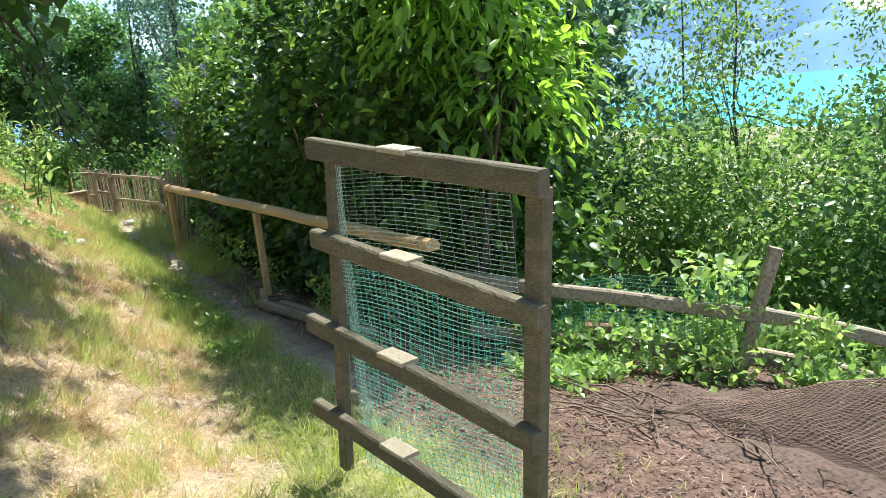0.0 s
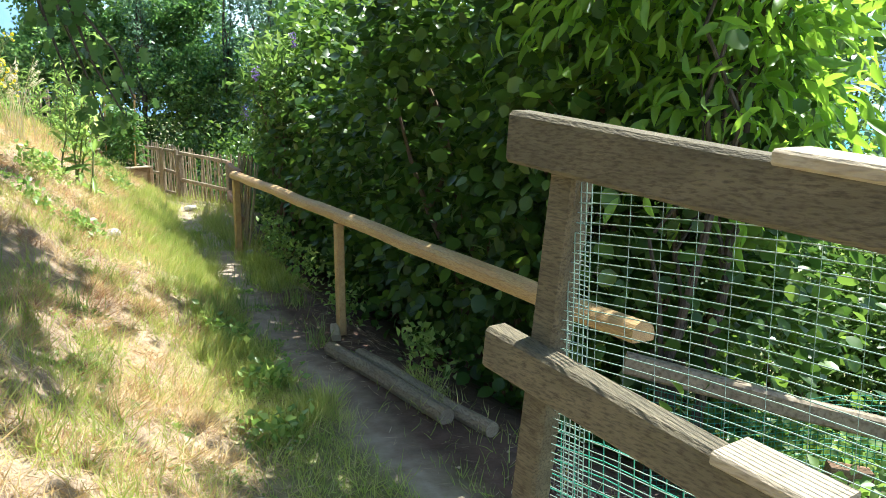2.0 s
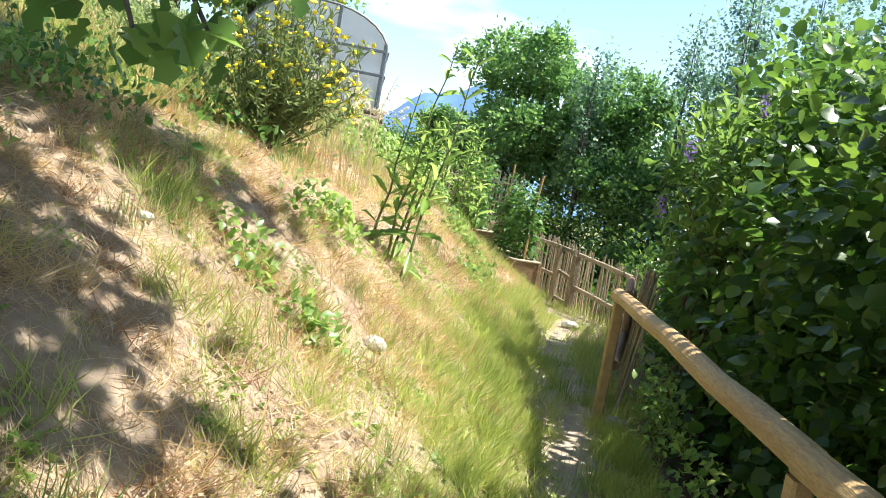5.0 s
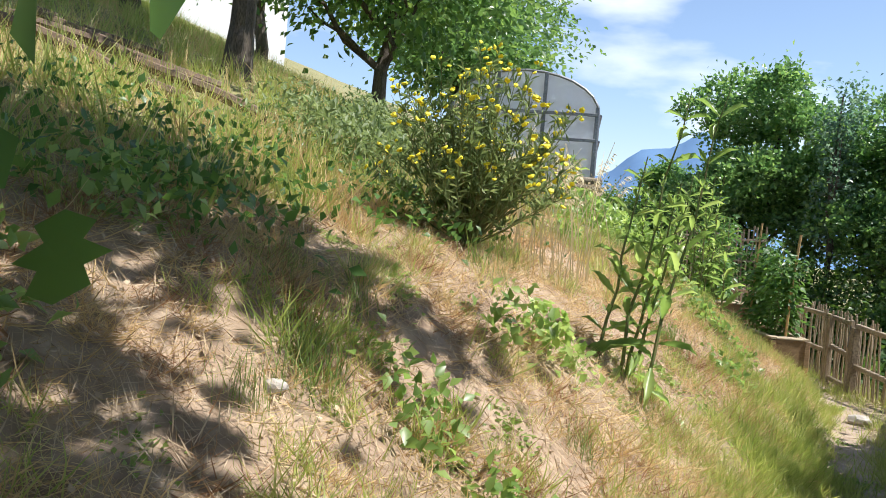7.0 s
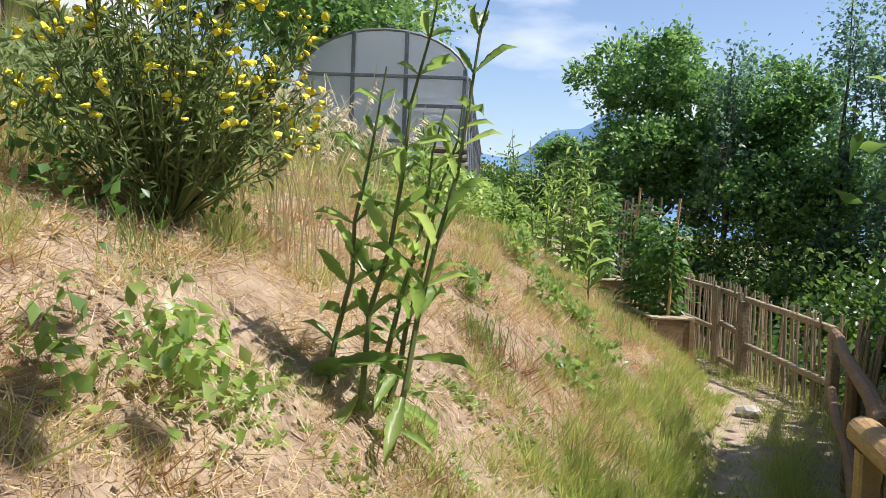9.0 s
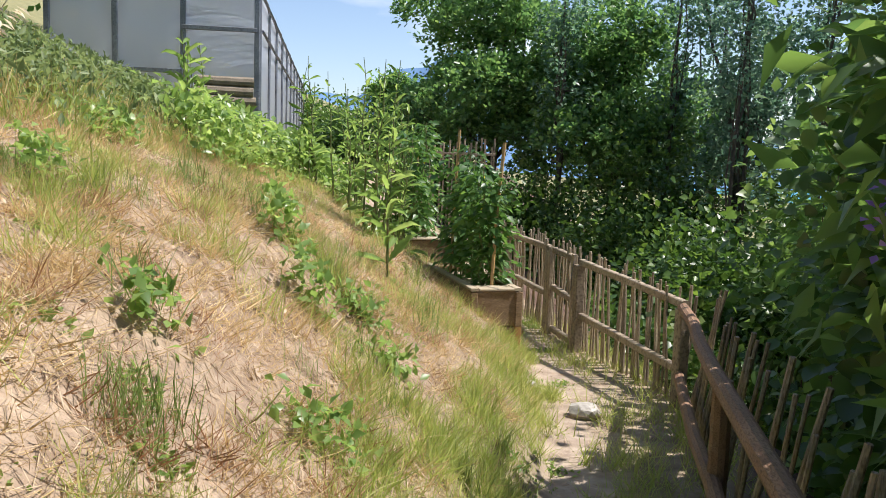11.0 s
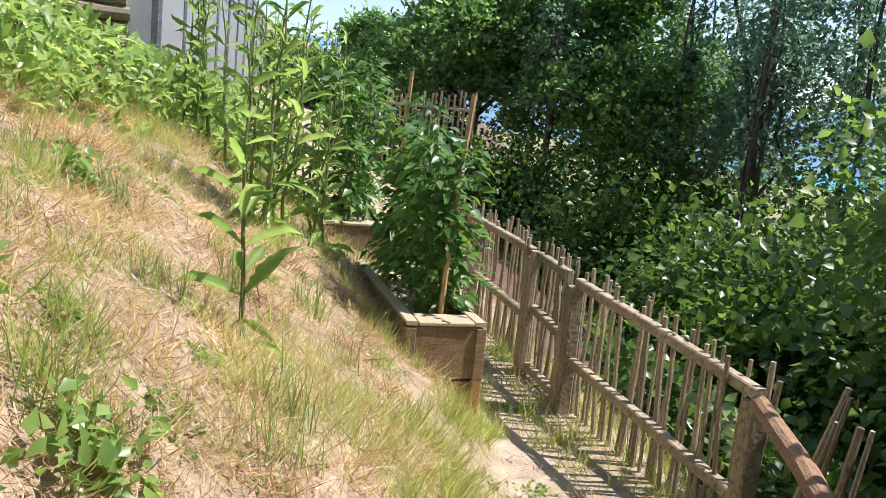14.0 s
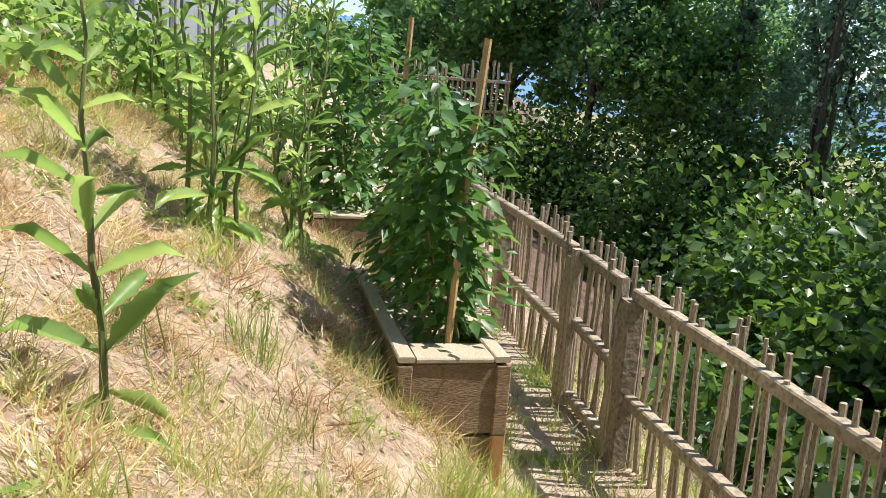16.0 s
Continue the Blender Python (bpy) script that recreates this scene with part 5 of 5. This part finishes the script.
def mesh_mound():
    """A heap of soil with a brown mesh sheet thrown over it."""
    def top(x, y):
        return float(height(x, y)) + 0.34 * math.exp(-((x - 1.75) / 0.5) ** 2 - ((y - 3.4) / 0.55) ** 2)
    bm = bmesh.new()
    n = 34
    g = [[None] * n for _ in range(n)]
    for i in range(n):
        for j in range(n):
            x, y = 0.5 + 2.1 * i / (n - 1), 2.4 + 2.3 * j / (n - 1)
            edge = min(i, j, n - 1 - i, n - 1 - j)
            g[i][j] = bm.verts.new((x, y, top(x, y) + 0.05 * noise.noise((x * 4, y * 4, 0)) + (-0.05 if edge == 0 else 0.01)))
    for i in range(n - 1):
        for j in range(n - 1):
            bm.faces.new((g[i][j], g[i + 1][j], g[i + 1][j + 1], g[i][j + 1]))
    part("soil_heap", bm, M_SOIL, None, "low heap of dark garden soil", "soil heap")
    chunks = []
    for d in (0, 1):
        for k in range(48):
            pts = []
            for i in range(22):
                u, v = (k / 47, i / 21) if d else (i / 21, k / 47)
                x, y = 0.95 + 1.25 * u + 0.1 * v, 4.2 - 1.5 * v - 0.25 * u
                pts.append((x, y, top(x, y) + 0.06 + 0.035 * noise.noise((x * 5, y * 5, 2.0))))
            p = np.array(pts)
            t = np.gradient(p, axis=0)
            side = np.cross(t, (0, 0, 1.0))
            side /= np.linalg.norm(side, axis=1, keepdims=True)
            v3 = np.concatenate([p + side * 0.0035, p - side * 0.0035, p + (0, 0, 0.004)])
            f = []
            for i in range(21):
                for a, b in ((0, 22), (22, 44), (44, 0)):
                    f += [(a + i, b + i, b + i + 1), (a + i, b + i + 1, a + i + 1)]
            chunks.append((v3, np.array(f)))
    part("mesh_sheet", tri_mesh("mesh_sheet", *joined(chunks)), M_NET_BROWN, None, "brown plastic mesh sheet lying over the soil heap", "mesh sheet")


mesh_mound()


def brushwood():
    for k in range(26):
        x, y = 0.75 + random.gauss(0, 0.35), 4.05 + random.gauss(0, 0.3)
        a, ln = random.uniform(0, 6.283), random.uniform(0.3, 0.9)
        z = float(height(x, y))
        p, q = Vector((x, y, z + 0.02)), on_ground(x + math.cos(a) * ln, y + math.sin(a) * ln, 0.02 + random.uniform(0, 0.12))
        r = random.uniform(0.004, 0.01)
        part("branch", pole(bmesh.new(), bent(p, q, 5, 0.04), [r * (1 - 0.12 * i) for i in range(6)], 5), M_TWIG, None, "dry bare branch lying on the soil", "branch", "", "dry branches on the soil")
    for a, b, r in (((-0.22, 7.7), (-0.06, 6.4), 0.045), ((-0.1, 7.5), (0.08, 6.2), 0.04)):
        part("log", pole(bmesh.new(), bent(on_ground(*a, r * 0.8), on_ground(*b, r * 0.8), 4, 0.015), r, 9), M_LOG, None, "grey fallen log lying along the hedge", "log")
    for a, b in (((-6.6, 12.2), (-4.6, 12.6)), ((-6.9, 11.4), (-5.3, 12.9)), ((-6.2, 11.3), (-4.9, 11.9)), ((-7.2, 12.5), (-5.9, 12.9))):
        part("log", pole(bmesh.new(), bent(on_ground(*a, 0.1), on_ground(*b, 0.1), 4, 0.04), 0.05, 7), M_TWIG, None, "dead branch lying in the shade under the trees", "branch")
    for x, y, r in ((0.13, 15.08, 0.085), (-0.2, 15.4, 0.04), (-2.1, 8.9, 0.03), (0.1, 11.2, 0.07), (-1.3, 9.6, 0.05)):
        bm = bmesh.new()
        bmesh.ops.create_icosphere(bm, subdivisions=2, radius=r)
        for v in bm.verts:
            v.co = Vector((v.co.x * 1.2, v.co.y, v.co.z * 0.7)) * (1 + 0.35 * noise.noise(v.co * 14 + Vector((x, y, 0))))
        st = part("stone", bm, M_STONE, None, "pale rough stone lying on the ground", "stone")
        st.location = on_ground(x, y, r * 0.35)


brushwood()


# ---- grass, straw and litter ----
def scatter(name, label, n, x0, x1, y0, y1, want, length, width, material, upright=1.0, clump=0, template=BLADE, lean=0.45, category="grass"):
    """Many blades over a stretch of ground, kept where want() says."""
    if clump:
        cx, cy = rng.uniform(x0, x1, clump), rng.uniform(y0, y1, clump)
        keep = rng.random(clump) < want(cx, cy)
        cx, cy = cx[keep], cy[keep]
        k = rng.integers(len(cx), size=n)
        x, y = cx[k] + rng.normal(0, 0.045, n), cy[k] + rng.normal(0, 0.045, n)
        size = rng.uniform(0.55, 1.3, len(cx))[k]
    else:
        x, y = rng.uniform(x0, x1, n), rng.uniform(y0, y1, n)
        keep = rng.random(n) < want(x, y)
        x, y = x[keep], y[keep]
        size = np.ones(len(x))
    p = np.stack([x, y, height(x, y) - 0.006], 1)
    w = np.stack([rng.normal(0, lean, len(x)), rng.normal(0, lean, len(x)), np.full(len(x), upright) * rng.uniform(0.5, 1.2, len(x))], 1)
    if not upright:
        e = 0.04
        dx = (height(x + e, y) - height(x - e, y)) / (2 * e)
        dy = (height(x, y + e) - height(x, y - e)) / (2 * e)
        w[:, 2] = w[:, 0] * dx + w[:, 1] * dy + rng.normal(0, 0.22, len(x))
        p[:, 2] += 0.012 + rng.random(len(x)) * 0.022
    v, f = leaves(p, w, length * size * rng.uniform(0.5, 1.35, len(x)), width, template, 0.5 if not upright else 1.0)
    part(name, tri_mesh(name, v, f), material, None, label, category, "stuff")


def toe_of(y):
    return np.interp(y, [p[0] for p in TOE], [p[1] for p in TOE])


def bank_dry(x, y):
    d = toe_of(y) - x
    t, p, e = cover(x, y)
    return np.clip(d * 2.5 + 0.3, 0, 1) * (1 - 0.75 * t) * (1 - p) * (0.45 + 0.55 * (lumps(x * 0.9, y * 0.8) > -0.08)) * (y > 4)


def green_here(x, y):
    t, p, e = cover(x, y)
    return np.clip(t * 1.1, 0, 1) * (1 - p) * (1 - 0.9 * e)


def any_ground(x, y):
    t, p, e = cover(x, y)
    return (0.25 + 0.75 * (1 - t)) * (1 - 0.75 * p) * (1 - 0.85 * e) * (x < 0.4)


scatter("straw_litter", "fallen straw and dead leaves covering the bank", 260000, -4.6, 0.3, 2.5, 19.5, any_ground, 0.08, 0.038, M_LITTER, 0.0, 0, STRAW, 1.0, "litter")
scatter("leaf_litter", "fallen brown leaves on the ground", 9000, -3.5, 2.2, 1.5, 18, any_ground, 0.025, 0.6, M_LITTER, 0.0, 0, STRAW, 1.0, "litter")
scatter("dry_grass", "tufts of dry yellow grass on the bank", 110000, -4.8, 0.2, 3.5, 19.5, bank_dry, 0.1, 0.035, M_DRY, 0.4, 3600, BLADE, 0.6)
scatter("green_grass", "short green grass along the path", 120000, -3.6, 0.3, 1.2, 14.5, green_here, 0.085, 0.05, M_GRASS, 1.0, 0, BLADE, 0.55)
scatter("long_grass", "long green grass at the foot of the bank", 44000, -2.1, 0.2, 6.5, 18.5, green_here, 0.11, 0.035, M_GRASS, 1.0, 2600, BLADE, 0.6)
scatter("hill_grass", "tall rough grass on top of the bank", 70000, -14, -2.6, 7, 24, lambda x, y: np.where(toe_of(y) - x > 2.5, 0.9, 0.0), 0.22, 0.035, M_GRASS, 1.0, 4200, BLADE, 0.4)
scatter("hill_straw", "dry seeding grass on top of the bank", 22000, -9, -2.2, 9.5, 22, lambda x, y: np.where(toe_of(y) - x > 2.4, 0.7, 0.0), 0.24, 0.018, M_DRY, 1.0, 1500, BLADE, 0.4)
scatter("wood_chips", "brown chips and bits of bark on bare earth", 26000, -0.8, 3.2, 1.8, 5.6, lambda x, y: cover(x, y)[2], 0.04, 0.2, M_CHIP, 0.0, 0, STRAW, 1.0, "litter")
scatter("verge_grass", "grass growing between the fence and the path", 7000, -0.2, 0.9, 11.6, 18.5, lambda x, y: np.where(x > np.interp(y, [11.6, 15.4, 18.5], [0.0, 0.4, -0.4]) - 0.15, 0.7, 0.05), 0.13, 0.035, M_GRASS, 1.0, 500, BLADE, 0.5)
scatter("bank_grass", "sparse green grass tufts on the lower bank", 42000, -4.0, -0.8, 2.0, 10.5, lambda x, y: np.where(lumps(x * 0.7 + 3, y * 0.6) > -0.05, 0.8, 0.15) * np.interp(y, [8, 10.5], [1, 0.3]), 0.11, 0.035, M_GRASS, 0.9, 1500, BLADE, 0.5)
scatter("upper_bank_grass", "sparse green grass tufts on the upper bank", 30000, -3.4, -0.2, 10.5, 18.5, lambda x, y: np.where(lumps(x * 0.7 + 3, y * 0.6) > -0.02, 0.8, 0.15), 0.12, 0.03, M_GRASS, 0.9, 800, BLADE, 0.5)
scatter("rusty_grass", "tufts of reddish brown dead grass on the bank", 36000, -4.4, 0.0, 6.0, 19.0, bank_dry, 0.09, 0.035, M_RUST, 0.4, 700, BLADE, 0.6)
scatter("matted_straw", "matted tangles of pale dry straw on the bank", 70000, -4.4, 0.0, 4.0, 19.0, bank_dry, 0.12, 0.022, M_DRY, 0.12, 2600, BLADE, 0.8)
scatter("ground_weeds", "small green leaves of low weeds among the straw", 26000, -3.6, 0.1, 6.0, 18.5, lambda x, y: np.where(lumps(x * 0.9 + 1, y * 0.8) > 0.02, 0.7, 0.06), 0.032, 0.6, M_WEED, 0.5, 900, LEAF2, 0.9, "weed")
scatter("grass_tufts", "upright tufts of long dark green grass", 6500, -2.6, 0.0, 7.5, 18.0, lambda x, y: np.where(lumps(x * 0.8 + 5, y * 0.7) > 0.0, 0.6, 0.1), 0.15, 0.022, M_TUFT, 1.3, 330, BLADE, 0.25)
